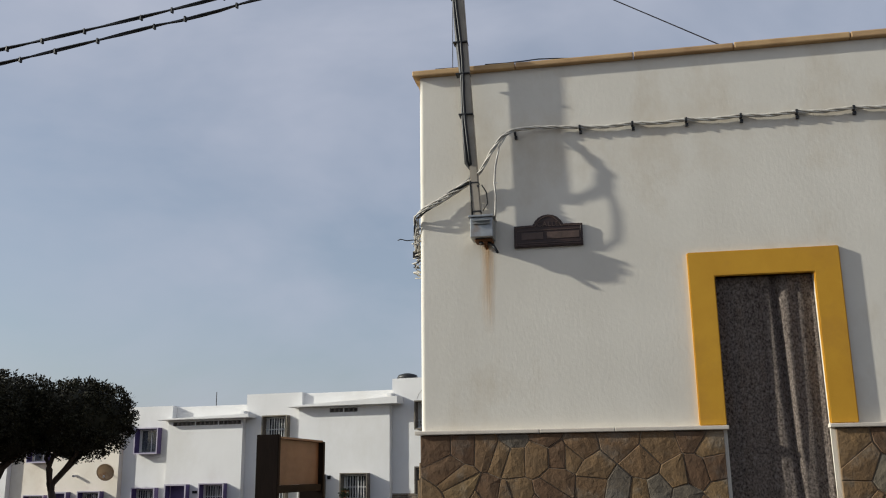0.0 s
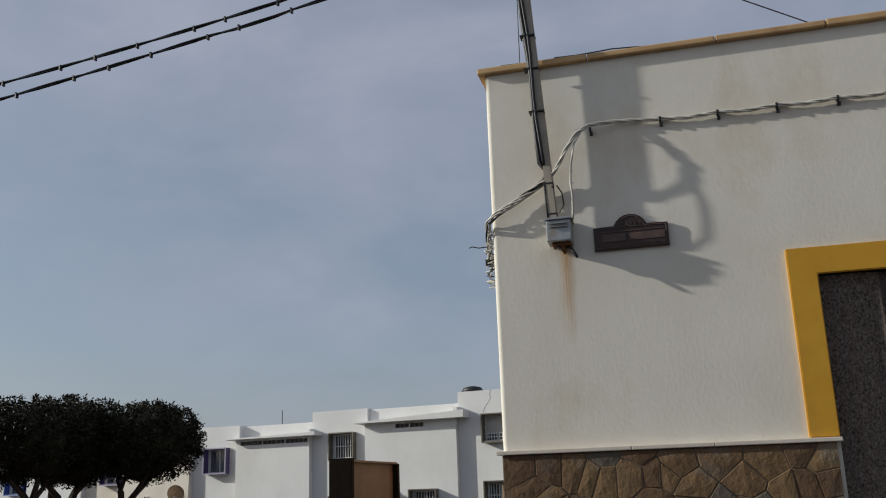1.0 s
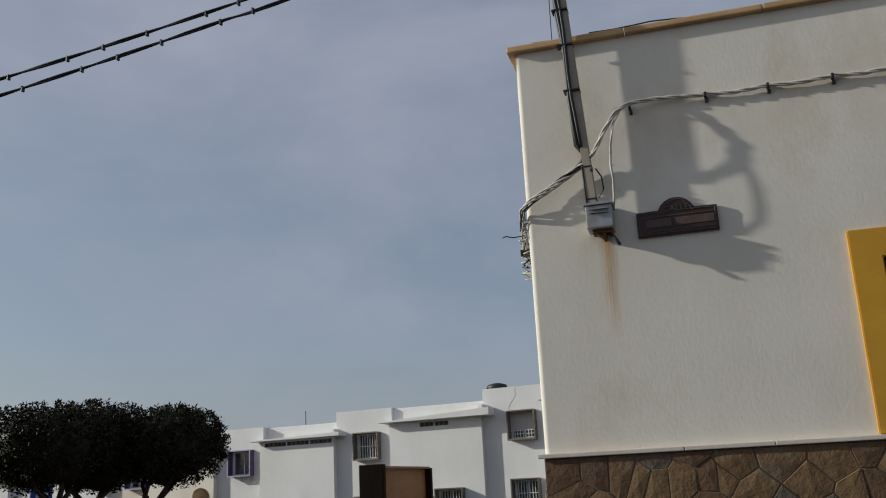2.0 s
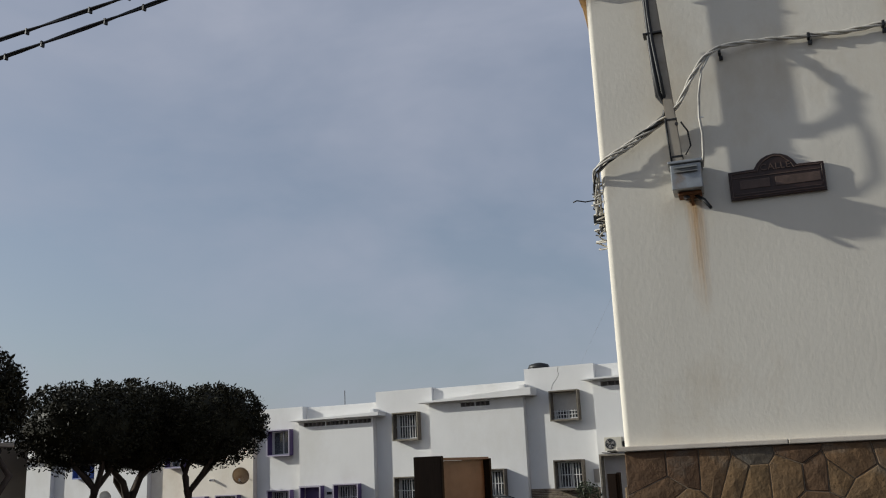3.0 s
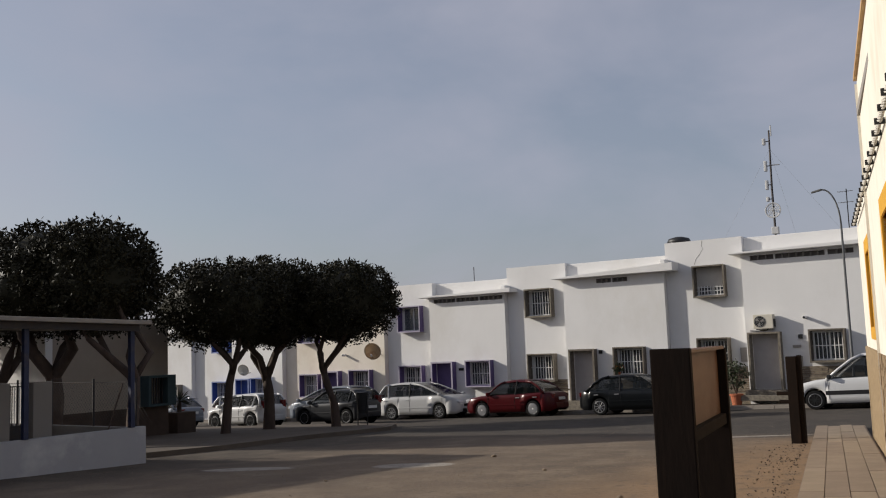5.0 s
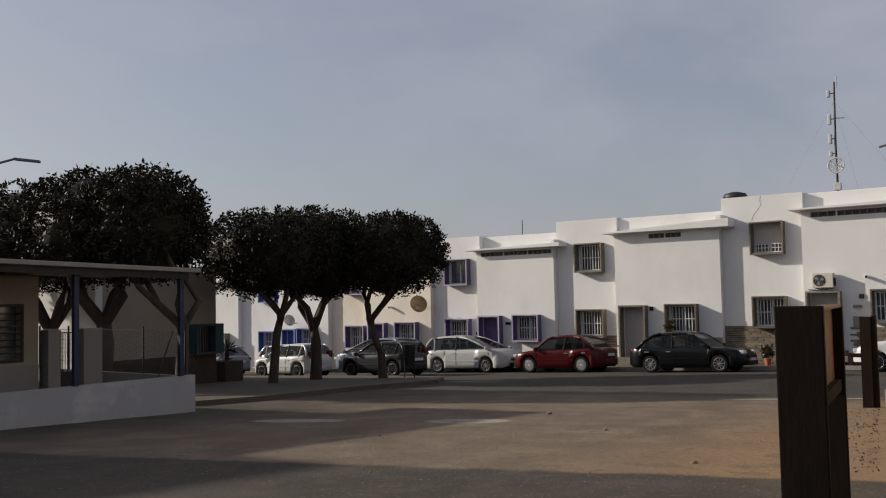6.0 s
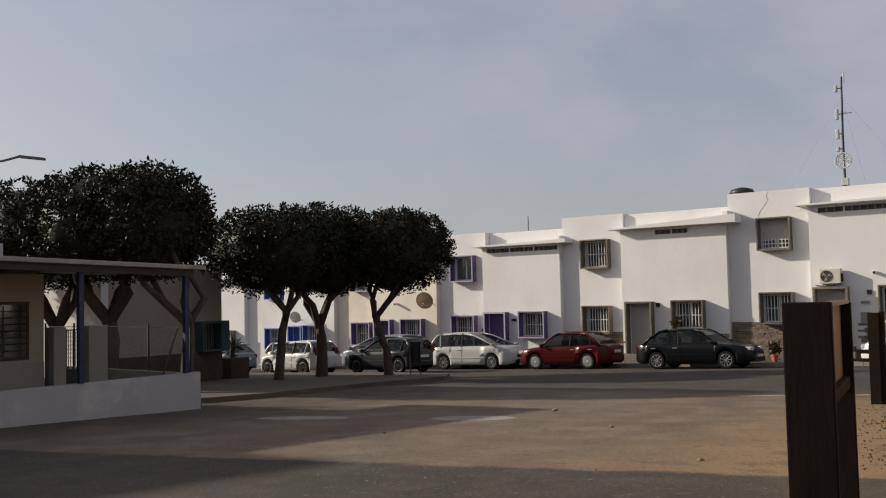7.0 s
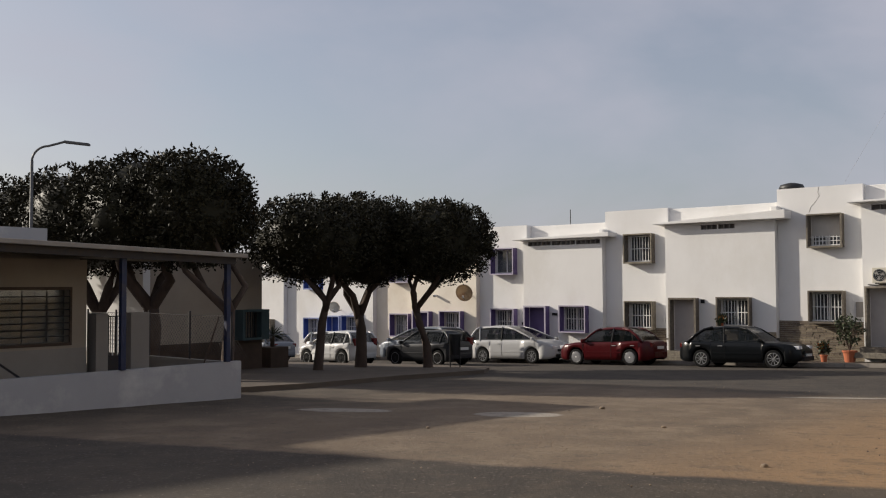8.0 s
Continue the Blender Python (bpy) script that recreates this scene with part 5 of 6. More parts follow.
        part("tail_light", box(bmesh.new(), X(0.008), X(0.05), sgn * w * 0.52 if sgn > 0 else sgn * w * 0.78, sgn * w * 0.78 if sgn > 0 else sgn * w * 0.52, *tz, bevel=0.025), M_TAIL, c, "red tail light lens")
        for u in wheels:
            wheel = part("wheel", tube(bmesh.new(), [(X(u), sgn * (w * 0.80), radius), (X(u), sgn * (w * 0.955), radius), (X(u), sgn * (w * 0.955 + 0.02), radius)], [radius, radius, radius - 0.025], 24), M_RUBBER, c, "black tyre with a spoked rim", smooth=False)
            ring = bmesh.new()
            yy = sgn * (w * 0.955 + 0.021)
            tube(ring, [(X(u) + (radius - 0.10) * math.cos(a), yy, radius + (radius - 0.10) * math.sin(a)) for a in np.linspace(0, 2 * math.pi, 21)], 0.010, 6, cap=False)
            part("rim", ring, M_RIM, wheel)
            if rim_mat is M_GRILLE:
                part("hubcap", tube(bmesh.new(), [(X(u), yy - sgn * 0.015, radius), (X(u), yy + sgn * 0.006, radius), (X(u), yy + sgn * 0.012, radius)], [radius - 0.105, radius - 0.115, radius - 0.17], 18), M_RIM, wheel, "plain silver hubcap")
            else:
                for k in range(9):
                    a = 2 * math.pi * k / 9 + u
                    part("spoke", tube(bmesh.new(), [(X(u) + 0.02 * math.cos(a), yy, radius + 0.02 * math.sin(a)), (X(u) + (radius - 0.10) * math.cos(a), yy, radius + (radius - 0.10) * math.sin(a))], [0.012, 0.013], 5), rim_mat or M_RIM, wheel)
            part("hub", tube(bmesh.new(), [(X(u), yy - sgn * 0.02, radius), (X(u), yy + sgn * 0.014, radius)], 0.035, 10), rim_mat or M_RIM, wheel)
    part("bumper", B(X(0.97), X(1.006), -w * 0.64, w * 0.64, 0.34, 0.48, bevel=0.05), paint, c)
    part("air_intake", B(X(0.98), X(1.014), -w * 0.6, w * 0.6, 0.24, 0.40, bevel=0.02), M_PLASTIC, c)
    part("grille", B(X(0.975), X(1.012), -w * 0.46, w * 0.46, 0.50, 0.60, bevel=0.012), M_PLASTIC, c)
    part("bumper", B(X(-0.006), X(0.03), -w * 0.66, w * 0.66, 0.30, 0.52, bevel=0.05), paint, c)
    part("number_plate", B(X(-0.007), X(0.0), -0.26, 0.26, 0.62, 0.73), M_PLATE, c)
    part("number_plate", B(X(0.998), X(1.018), -0.26, 0.26, 0.40, 0.49), M_PLATE, c)
    return c


def stand(x, y, turn=0.0):
    """The pose of a car on the sloping ground."""
    n = Vector((-0.034, 0.035, 1)).normalized()
    q = Vector((0, 0, 1)).rotation_difference(n).to_matrix().to_4x4()
    return Matrix.Translation((x, y, ground_z(x, y))) @ q @ pose(0, 0, 0, 0, 0, turn)


P_BLACK = car_paint("black_car_paint", (0.004, 0.005, 0.006))
P_RED = car_paint("dark_red_car_paint", (0.06, 0.003, 0.005))
P_SILVER = car_paint("silver_car_paint", (0.44, 0.44, 0.435))
P_WHITE = car_paint("white_car_paint", (0.6, 0.6, 0.59))
P_GREY = car_paint("dark_grey_car_paint", (0.03, 0.031, 0.034))
P_GREYB = car_paint("blue_grey_car_paint", (0.17, 0.19, 0.22))
car("sedan", stand(-16.75, 35.85, 1), 4.38, 1.78, P_BLACK, "black four-door saloon parked facing up the street", (0.21, 0.80))
car("sedan", stand(-22.2, 36.05, 181), 4.1, 1.74, P_RED, "dark red four-door saloon parked at the kerb", (0.215, 0.79), rim_mat=M_GRILLE)
car("mpv", stand(-26.8, 36.15, 1), 4.35, 1.83, P_SILVER, "silver rounded people carrier parked at the kerb", (0.195, 0.775))
car("hatch", stand(-28.75, 32.4, 180), 3.75, 1.68, P_GREY, "dark grey hatchback parked beside the tree island", (0.19, 0.80), rim_mat=M_PLASTIC)
car("hatch", stand(-32.6, 30.9, 180), 3.5, 1.68, P_WHITE, "white hatchback parked beside the tree island", (0.19, 0.80), rim_mat=M_PLASTIC)
car("mpv", stand(-32.3, 36.1, 180), 4.4, 1.8, P_GREYB, "blue-grey people carrier half hidden at the kerb", (0.18, 0.79))
car("hatch", stand(-37.9, 36.1, 0), 3.9, 1.68, P_WHITE, "white hatchback at the kerb behind the trees", (0.19, 0.80))
car("sedan", stand(-39.7, 32.2, 180), 4.4, 1.75, P_GREYB, "grey saloon parked at the far end", (0.215, 0.79))
car("van", stand(-9.03, 36.1, 181), 4.14, 1.75, P_WHITE, "small white delivery van parked at the kerb", (0.17, 0.82), rim_mat=M_PLASTIC)


# ---- street furniture and things on the terrace ----
def dish(m, r, label, mat):
    d = thing("satellite_dish", m, label, "satellite dish", "satellite dishes")
    bm = bmesh.new()
    rings, seg = 6, 24
    grid = [[bm.verts.new((r * i / rings * math.cos(2 * math.pi * k / seg), -0.25 * r * (1 - (i / rings) ** 2), r * i / rings * math.sin(2 * math.pi * k / seg))) for k in range(seg)] for i in range(1, rings + 1)]
    mid = bm.verts.new((0, -0.25 * r, 0))
    for k in range(seg):
        bm.faces.new((mid, grid[0][k], grid[0][(k + 1) % seg]))
    for a, b in zip(grid, grid[1:]):
        for k in range(seg):
            bm.faces.new((a[k], a[(k + 1) % seg], b[(k + 1) % seg], b[k]))
    for v in bm.verts:
        v.co.y = -v.co.y - 0.25 * r
    bmesh.ops.solidify(bm, geom=bm.faces, thickness=0.012)
    part("reflector", bm, mat, d, smooth=True)
    part("rim", tube(bmesh.new(), [(r * math.cos(a), -0.25 * r, r * math.sin(a)) for a in np.linspace(0, 2 * math.pi, 29)], 0.012, 6, cap=False), M_DISH, d)
    part("feed_arm", tube(bmesh.new(), [(0, -0.05, -r * 0.9), (0, -r * 0.85, -0.15)], 0.012, 6), M_DARKMETAL, d)
    part("feed", B(-0.04, 0.04, -r * 0.95, -r * 0.78, -0.18, -0.06, bevel=0.012), M_ANT, d)
    part("bracket", tube(bmesh.new(), [(0, 0.0, 0), (0, 0.16, 0), (0, 0.18, -0.3), (0.25, 0.42, -0.32)], 0.02, 6), M_DARKMETAL, d)
    return d


dish(pose(-31.6, 38.4, 1.61, 18, 0, 22), 0.42, "large rust-stained tan satellite dish on the front wall", M_DISH)
dish(pose(-40.75, 38.45, 0.82, 18, 0, 22), 0.31, "pale grey satellite dish on the front wall", M_ANT)

# air conditioner over the porch
ac = thing("air_conditioner", pose(-12.77, PROJ_Y, 1.86), "cream outdoor air conditioning unit on wall brackets", "air conditioner")
part("case", B(-0.37, 0.37, -0.36, -0.06, 0.06, 0.60, bevel=0.02), M_ACWHITE, ac)
part("fan_grille", tube(bmesh.new(), [(-0.12, -0.362, 0.33), (-0.12, -0.372, 0.33)], 0.215, 24), M_PLASTIC, ac, "round black fan guard")
for r in (0.07, 0.13, 0.19):
    part("guard_ring", tube(bmesh.new(), [(-0.12 + r * math.cos(a), -0.378, 0.33 + r * math.sin(a)) for a in np.linspace(0, 2 * math.pi, 21)], 0.005, 5, cap=False), M_GALV, ac)
for k in range(3):
    a = 2 * math.pi * k / 3
    part("fan_blade", prism(bmesh.new(), [(-0.12, 0.33), (-0.12 + 0.18 * math.cos(a), 0.33 + 0.18 * math.sin(a)), (-0.12 + 0.17 * math.cos(a + 0.7), 0.33 + 0.17 * math.sin(a + 0.7))], -0.376, -0.374, "y"), M_GREYWALL, ac)
part("side_cover", B(0.372, 0.40, -0.33, -0.1, 0.12, 0.42, bevel=0.01), M_PLASTIC, ac)
for x in (-0.25, 0.25):
    part("bracket", B(x - 0.02, x + 0.02, -0.36, -0.003, 0.02, 0.058), M_DARKMETAL, ac)
part("hose", tube(bmesh.new(), [(0.1, -0.1, 0.06), (0.05, -0.05, 0.0), (-0.3, -0.02, -0.02), (-0.6, -0.02, 0.0)], 0.018, 6), M_CABLEB, ac, smooth=True)

# wall boxes, lamps and plates on the fronts (number plates are plain)
def wall_box(x, z, w, h, y, mat, label, depth=0.05, name="wall_box"):
    t = thing(name, pose(x, y, z), label, "wall box")
    part("case", B(-w / 2, w / 2, -depth, -0.003, -h / 2, h / 2, bevel=0.008), mat, t)
    part("door_line", B(-w / 2 + 0.03, w / 2 - 0.03, -depth - 0.004, -depth - 0.001, -h / 2 + 0.03, h / 2 - 0.03), mat, t)
    return t


wall_box(-11.68, 0.65, 0.34, 0.42, PROJ_Y, M_GREYWALL, "grey meter cupboard beside the porch")
wall_box(-11.68, 1.22, 0.30, 0.10, PROJ_Y, M_GREYWALL, "grey letter plate beside the porch")
wall_box(-11.53, 1.58, 0.16, 0.16, PROJ_Y, M_PLASTIC, "small dark plaque beside the porch")
wall_box(-13.73, 0.95, 0.30, 0.55, TOWER_Y, M_GREYWALL, "grey meter cupboard beside the window")
wall_box(-21.51, 0.48, 0.2, 0.22, TOWER_Y, M_GRILLE, "white meter hatch on the front wall")
wall_box(-19.68, 1.22, 0.16, 0.16, PROJ_Y, M_PLASTIC, "small dark plaque beside the porch")
wall_box(-28.73, 0.12, 0.12, 0.14, TOWER_Y, M_PLASTIC, "small dark bell plate")
wall_box(-26.78, 0.60, 0.26, 0.12, PROJ_Y, M_PLASTIC, "small dark letter plate")


def spout(x, z, y):
    t = thing("rain_spout", pose(x, y, z), "short pipe spout sticking out of the white wall", "pipe")
    part("pipe", tube(bmesh.new(), [(0, -0.003, 0), (0, -0.28, 0.0)], 0.06, 12), M_WHITE, t, smooth=True)
    part("mouth", tube(bmesh.new(), [(0, -0.282, 0), (0, -0.286, 0)], 0.045, 12), M_PLASTIC, t)


spout(-11.3, 2.28, PROJ_Y)
spout(-33.8, 1.42, PROJ_Y)

# water tanks and mast on the roofs
for x, r in ((-17.25, 0.5),):
    tank = thing("water_tank", pose(x, 42.5, 4.77), "low round black plastic water tank on the roof", "tank")
    bm = tube(bmesh.new(), [(0, 0, 0), (0, 0, 1.2), (0, 0, 1.3), (0, 0, 1.38)], [r, r, r * 0.9, r * 0.3], 20)
    part("drum", bm, M_TANK, tank, smooth=True)
    part("hoop", tube(bmesh.new(), [(r * 1.01 * math.cos(a), r * 1.01 * math.sin(a), 1.15) for a in np.linspace(0, 2 * math.pi, 25)], 0.02, 6, cap=False), M_TANK, tank)
ant = thing("antenna_mast", pose(-12.92, 42.0, 5.195), "tall guyed antenna mast with panel aerials and dish", "antenna")
part("mast", tube(bmesh.new(), [(0, 0, 0), (-0.02, 0, 2.5), (0.02, 0, 5.0)], [0.05, 0.045, 0.035], 8), M_DARKMETAL, ant)
for z, s, w in ((2.1, -1, 0.1), (2.7, -1, 0.2), (3.5, -1, 0.22), (4.54, -1, 0.14)):
    part("panel_aerial", B(s * 0.2 - 0.07, s * 0.2 + 0.05, -0.09, 0.09, z - w, z + w, bevel=0.03), M_ANT, ant)
    part("arm", tube(bmesh.new(), [(0, 0, z), (s * 0.2, 0, z)], 0.02, 6), M_DARKMETAL, ant)
part("arm", tube(bmesh.new(), [(-0.05, 0, 3.52), (0.36, 0, 3.5)], 0.025, 6), M_GALV, ant)
part("whip", tube(bmesh.new(), [(0.1, 0, 4.75), (0.1, 0, 5.2)], 0.03, 6), M_ANT, ant)
part("junction", B(-0.14, 0.14, -0.1, 0.1, 0.62, 0.92, bevel=0.02), M_ANT, ant)
for sx, sy in ((-2.6, 0.5), (2.8, 0.3), (0.3, 2.8)):
    part("guy", tube(bmesh.new(), [(0, 0, 4.2), (sx, sy, 0.15)], 0.003, 4), M_GALV, ant)
for r in (0.06, 0.13, 0.20, 0.27, 0.31):
    part("dish_ring", tube(bmesh.new(), [(r * math.cos(a), -0.12 - 0.5 * r * r, 1.6 + r * math.sin(a)) for a in np.linspace(0, 2 * math.pi, 25)], 0.022 if r > 0.3 else 0.014, 5, cap=False), M_ANT, ant)
for k in range(8):
    a = math.pi * k / 4
    part("dish_rib", tube(bmesh.new(), [(0, -0.12, 1.6), (0.31 * math.cos(a), -0.17, 1.6 + 0.31 * math.sin(a))], 0.012, 5), M_ANT, ant)
part("dish_feed", tube(bmesh.new(), [(0, -0.05, 1.6), (0, -0.34, 1.6)], 0.03, 6), M_ANT, ant)
rod = thing("roof_aerial", pose(-27.5, 41.5, 4.375), "thin single rod aerial on the roof", "antenna")
part("rod", tube(bmesh.new(), [(0, 0, 0), (0, 0, 1.2)], 0.022, 6), M_DARKMETAL, rod)
yag = thing("television_aerial", pose(-10.26, 43.0, 5.195), "small television aerial on the roof", "antenna")
part("rod", tube(bmesh.new(), [(0, 0, 0), (0, 0, 2.3)], 0.02, 6), M_DARKMETAL, yag)
for z in (2.2, 1.75):
    part("boom", tube(bmesh.new(), [(-0.35, 0, z), (0.25, 0, z)], 0.012, 5), M_GALV, yag)
    for k in range(5):
        part("element", tube(bmesh.new(), [(-0.3 + k * 0.12, -0.2, z), (-0.3 + k * 0.12, 0.2, z)], 0.007, 4), M_GALV, yag)


M_LAMPPAINT = material("grey_lamp_paint", (0.13, 0.13, 0.13), (0.10, 0.10, 0.098), 0.6, metal=0.2, scale=6, bump=0.05, spec=0.25)


def street_lamp(m, height, arm, label, drop=0.36, head_len=0.6):
    lamp = thing("street_lamp", m, label, "street lamp", "street lamps")
    part("column", tube(bmesh.new(), [(0, 0, 0), (0, 0, 0.9), (0, 0, 0.95), (0, 0, height - drop)], [0.07, 0.065, 0.05, 0.035], 10), M_LAMPPAINT, lamp, smooth=True)
    bend = [(arm * (1 - math.cos(a)), 0, height - drop + drop * math.sin(a)) for a in np.linspace(0, math.pi / 2, 9)]
    bend = [(x * 0.5 if drop < 0.5 else x, y, z) for x, y, z in bend]
    if drop < 0.5:
        bend.append((arm, 0, height + 0.1))
    end = bend[-1]
    part("arm", tube(bmesh.new(), bend, 0.028, 8), M_LAMPPAINT, lamp, smooth=True)
    s = 1 if arm > 0 else -1
    head = B(0, head_len, -0.10, 0.10, -0.035, 0.03, bevel=0.028)
    for v in head.verts:
        k = v.co.x / head_len
        v.co = Vector((end[0] + s * v.co.x, v.co.y * (0.55 + 0.45 * math.sin(math.pi * min(1, k + 0.15))), end[2] + v.co.z - 0.07 * k * k))
    bmesh.ops.recalc_face_normals(head, faces=head.faces)
    part("lamp_head", head, M_LAMPPAINT, lamp, "flat grey lamp head")
    part("base", B(-0.16, 0.16, -0.16, 0.16, 0, 0.04, bevel=0.01), M_GALV, lamp)
    return lamp


street_lamp(pose(-9.5, 37.35, gz(-9.5, 37.35, 0.13)), 7.5, -0.55, "slender curved grey street lamp on the pavement", 1.3, 0.36)
street_lamp(pose(-25.2, 13.95, gz(-25.0, 13.92, 0), 0, 0, 42), 5.8, 0.75, "slender grey street lamp behind the low building")


# potted plants
def pot(x, y, z, r, h, label, leaves, spread, tall, seed, flower=False):
    p = thing("potted_plant", pose(x, y, z), label, "potted plant", "pots by the doors")
    part("pot", tube(bmesh.new(), [(0, 0, 0), (0, 0, h * 0.86), (0, 0, h * 0.861), (0, 0, h)], [r * 0.72, r * 0.95, r * 1.08, r * 1.08], 18), M_TERRA, p, "terracotta pot")
    rng = random.Random(seed)
    for k in range(5):
        a = k * 1.3
        part("stem", tube(bmesh.new(), [(0, 0, h - 0.02), (spread * 0.3 * math.cos(a), spread * 0.3 * math.sin(a), h + tall * 0.4), (spread * 0.7 * math.cos(a), spread * 0.7 * math.sin(a), h + tall * 0.8)], [0.018, 0.014, 0.006], 6), M_BARK, p)
    bm = bmesh.new()
    for k in range(leaves):
        u = rng.random()
        a = rng.uniform(0, 6.28)
        rr = spread * math.sqrt(rng.random()) * (0.55 + 0.45 * math.sin(math.pi * u))
        leaf_mesh(bm, rng, Vector((rr * math.cos(a), rr * math.sin(a), h + tall * (0.25 + 0.75 * u))), 7, 0.09, 0.14)
    part("foliage", bm, M_LEAF2, p)
    if flower:
        bm = bmesh.new()
        for k in range(60):
            a, rr = rng.uniform(0, 6.28), spread * math.sqrt(rng.random())
            leaf_mesh(bm, rng, Vector((rr * math.cos(a), rr * math.sin(a), h + tall * rng.uniform(0.5, 1))), 3, 0.04, 0.06)
        part("flowers", bm, M_FLOWER, p, "orange blossom")
    return p


pot(-13.85, 38.2, gz(-13.85, 38.2, 0.13), 0.24, 0.42, "leafy shrub in a terracotta pot by the door", 62, 0.55, 1.2, 3)
pot(-14.75, 38.2, gz(-14.75, 38.2, 0.13), 0.13, 0.26, "small flowering plant in a terracotta pot", 40, 0.2, 0.4, 4, True)
pot(-16.45, 38.3, gz(-16.45, 38.3, 0.13), 0.12, 0.24, "small flowering plant in a terracotta pot", 36, 0.2, 0.35, 9, True)
pot(-18.78, 38.7, 0.253, 0.06, 0.11, "small flowering plant on the stone window sill", 30, 0.17, 0.26, 6, True)


def palm(x, y, z):
    p = thing("potted_palm", pose(x, y, z), "spiky young palm in a dark planter", "plant")
    part("planter", B(-0.42, 0.42, -0.42, 0.42, 0, 0.75, bevel=0.03), M_BROWNBASE, p)
    part("stem", tube(bmesh.new(), [(0, 0, 0.7), (0.02, 0, 1.15)], [0.09, 0.07], 8), M_BARK, p)
    rng = random.Random(8)
    for k in range(34):
        a, e = rng.uniform(0, 6.28), rng.uniform(-0.2, 1.4)
        d = Vector((math.cos(a) * math.cos(e), math.sin(a) * math.cos(e), math.sin(e)))
        s = d.cross(Vector((0, 0, 1))).normalized() * 0.022
        o, ln = Vector((0.02, 0, 1.15)), rng.uniform(0.45, 0.7)
        bm = bmesh.new()
        bm.faces.new([bm.verts.new(v) for v in (o - s, o + s, o + d * ln * 0.6 + s * 0.8 - Vector((0, 0, 0.02)), o + d * ln - Vector((0, 0, 0.1)), o + d * ln * 0.6 - s * 0.8 - Vector((0, 0, 0.02)))])
        bmesh.ops.solidify(bm, geom=bm.faces, thickness=0.004)
        part("leaf_blade", bm, M_LEAF2, p)


palm(-30.2, 25.35, gz(-30.2, 25.35))

# waste bin on two legs under the trees
wb = thing("litter_bin", pose(-24.05, 28.35, gz(-24.05, 28.35)), "dark litter bin on two thin legs", "bin")
part("bucket", tube(bmesh.new(), [(0, 0, 0.42), (0, 0, 1.15)], [0.17, 0.22], 14), M_PLASTIC, wb)
for s in (-0.22, 0.22):
    part("leg", tube(bmesh.new(), [(s, 0, 0), (s, 0, 1.05)], 0.022, 6), M_PLASTIC, wb)


# ---- yard of the low building ----
fence = thing("wire_fence", pose(0, 0, 0), "rusty chain-link fence on thin posts", "fence")
for x in (-19.62, -21.1, -22.68, -24.1, -25.4):
    part("post", tube(bmesh.new(), [(x, 15.52, 0.28), (x, 15.52, 1.34)], 0.024, 7), M_DARKMETAL, fence)
part("top_wire", tube(bmesh.new(), [(-19.62, 15.52, 1.27), (-20.9, 15.52, 1.25), (-22.4, 15.52, 1.27), (-25.4, 15.52, 1.26)], 0.006, 5), M_DARKMETAL, fence)
bm = bmesh.new()
for k in range(64):
    x0 = -25.4 + k * 0.1
    for d in (-1, 1):
        xa, za, xb, zb = x0, 0.42, x0 + d * 0.84, 1.26
        if xb > -19.62:
            zb, xb = 0.42 + (-19.62 - xa), -19.62
        if xb < -25.4:
            zb, xb = 0.42 + (xa + 25.4), -25.4
        if zb - za > 0.02:
            tube(bm, [(xa, 15.52 + 0.004 * d, za), (xb, 15.52 + 0.004 * d, zb)], 0.0028, 3, cap=False)
mesh_ob = part("wire_mesh", bm, M_DARKMETAL, fence)
tagged(mesh_ob, kind="stuff")
gate = thing("yard_gate", pose(0, 0, 0), "small black barred iron gate between grey pillars", "gate")
for y in (14.04, 14.36):
    part("stile", tube(bmesh.new(), [(-21.9, y, 0.05), (-21.9, y, 1.28)], 0.02, 6), M_DARKMETAL, gate)
for k in range(5):
    y = 14.09 + k * 0.055
    part("bar", tube(bmesh.new(), [(-21.9, y, 0.42), (-21.9, y, 1.24)], 0.011, 6), M_GRILLE if k % 2 else M_DARKMETAL, gate)
part("lower_panel", B(-21.91, -21.89, 14.04, 14.36, 0.05, 0.42), M_DARKMETAL, gate)
part("rail", tube(bmesh.new(), [(-21.9, 14.04, 1.25), (-21.9, 14.36, 1.25)], 0.014, 6), M_DARKMETAL, gate)
for y0, y1 in ((13.72, 14.0), (14.53, 14.98)):
    pillar = thing("gate_pillar", pose(-22.0, (y0 + y1) / 2, 0.001), "grey rendered gate pillar", "pillar", "gate pillars")
    hw = (y1 - y0) / 2
    part("shaft", B(-0.18, 0.18, -hw, hw, 0, 1.32, bevel=0.012), M_GREYWALL, pillar)
stick = thing("broom_stick", pose(-21.7, 10.8, 0.0), "thin dark stick leaning on the yard wall", "stick")
part("shaft", tube(bmesh.new(), [(1.9, 0.5, 0.2), (0.2, -0.4, 1.3)], 0.02, 6), M_DARKMETAL, stick)
brace = thing("leaning_stake", pose(-19.7, 14.9, 0.0), "thin stake leaning by the blue post", "stake")
part("stake", tube(bmesh.new(), [(0, -0.12, 0.01), (0.1, 0.28, 1.25)], 0.016, 6), M_BARK, brace)

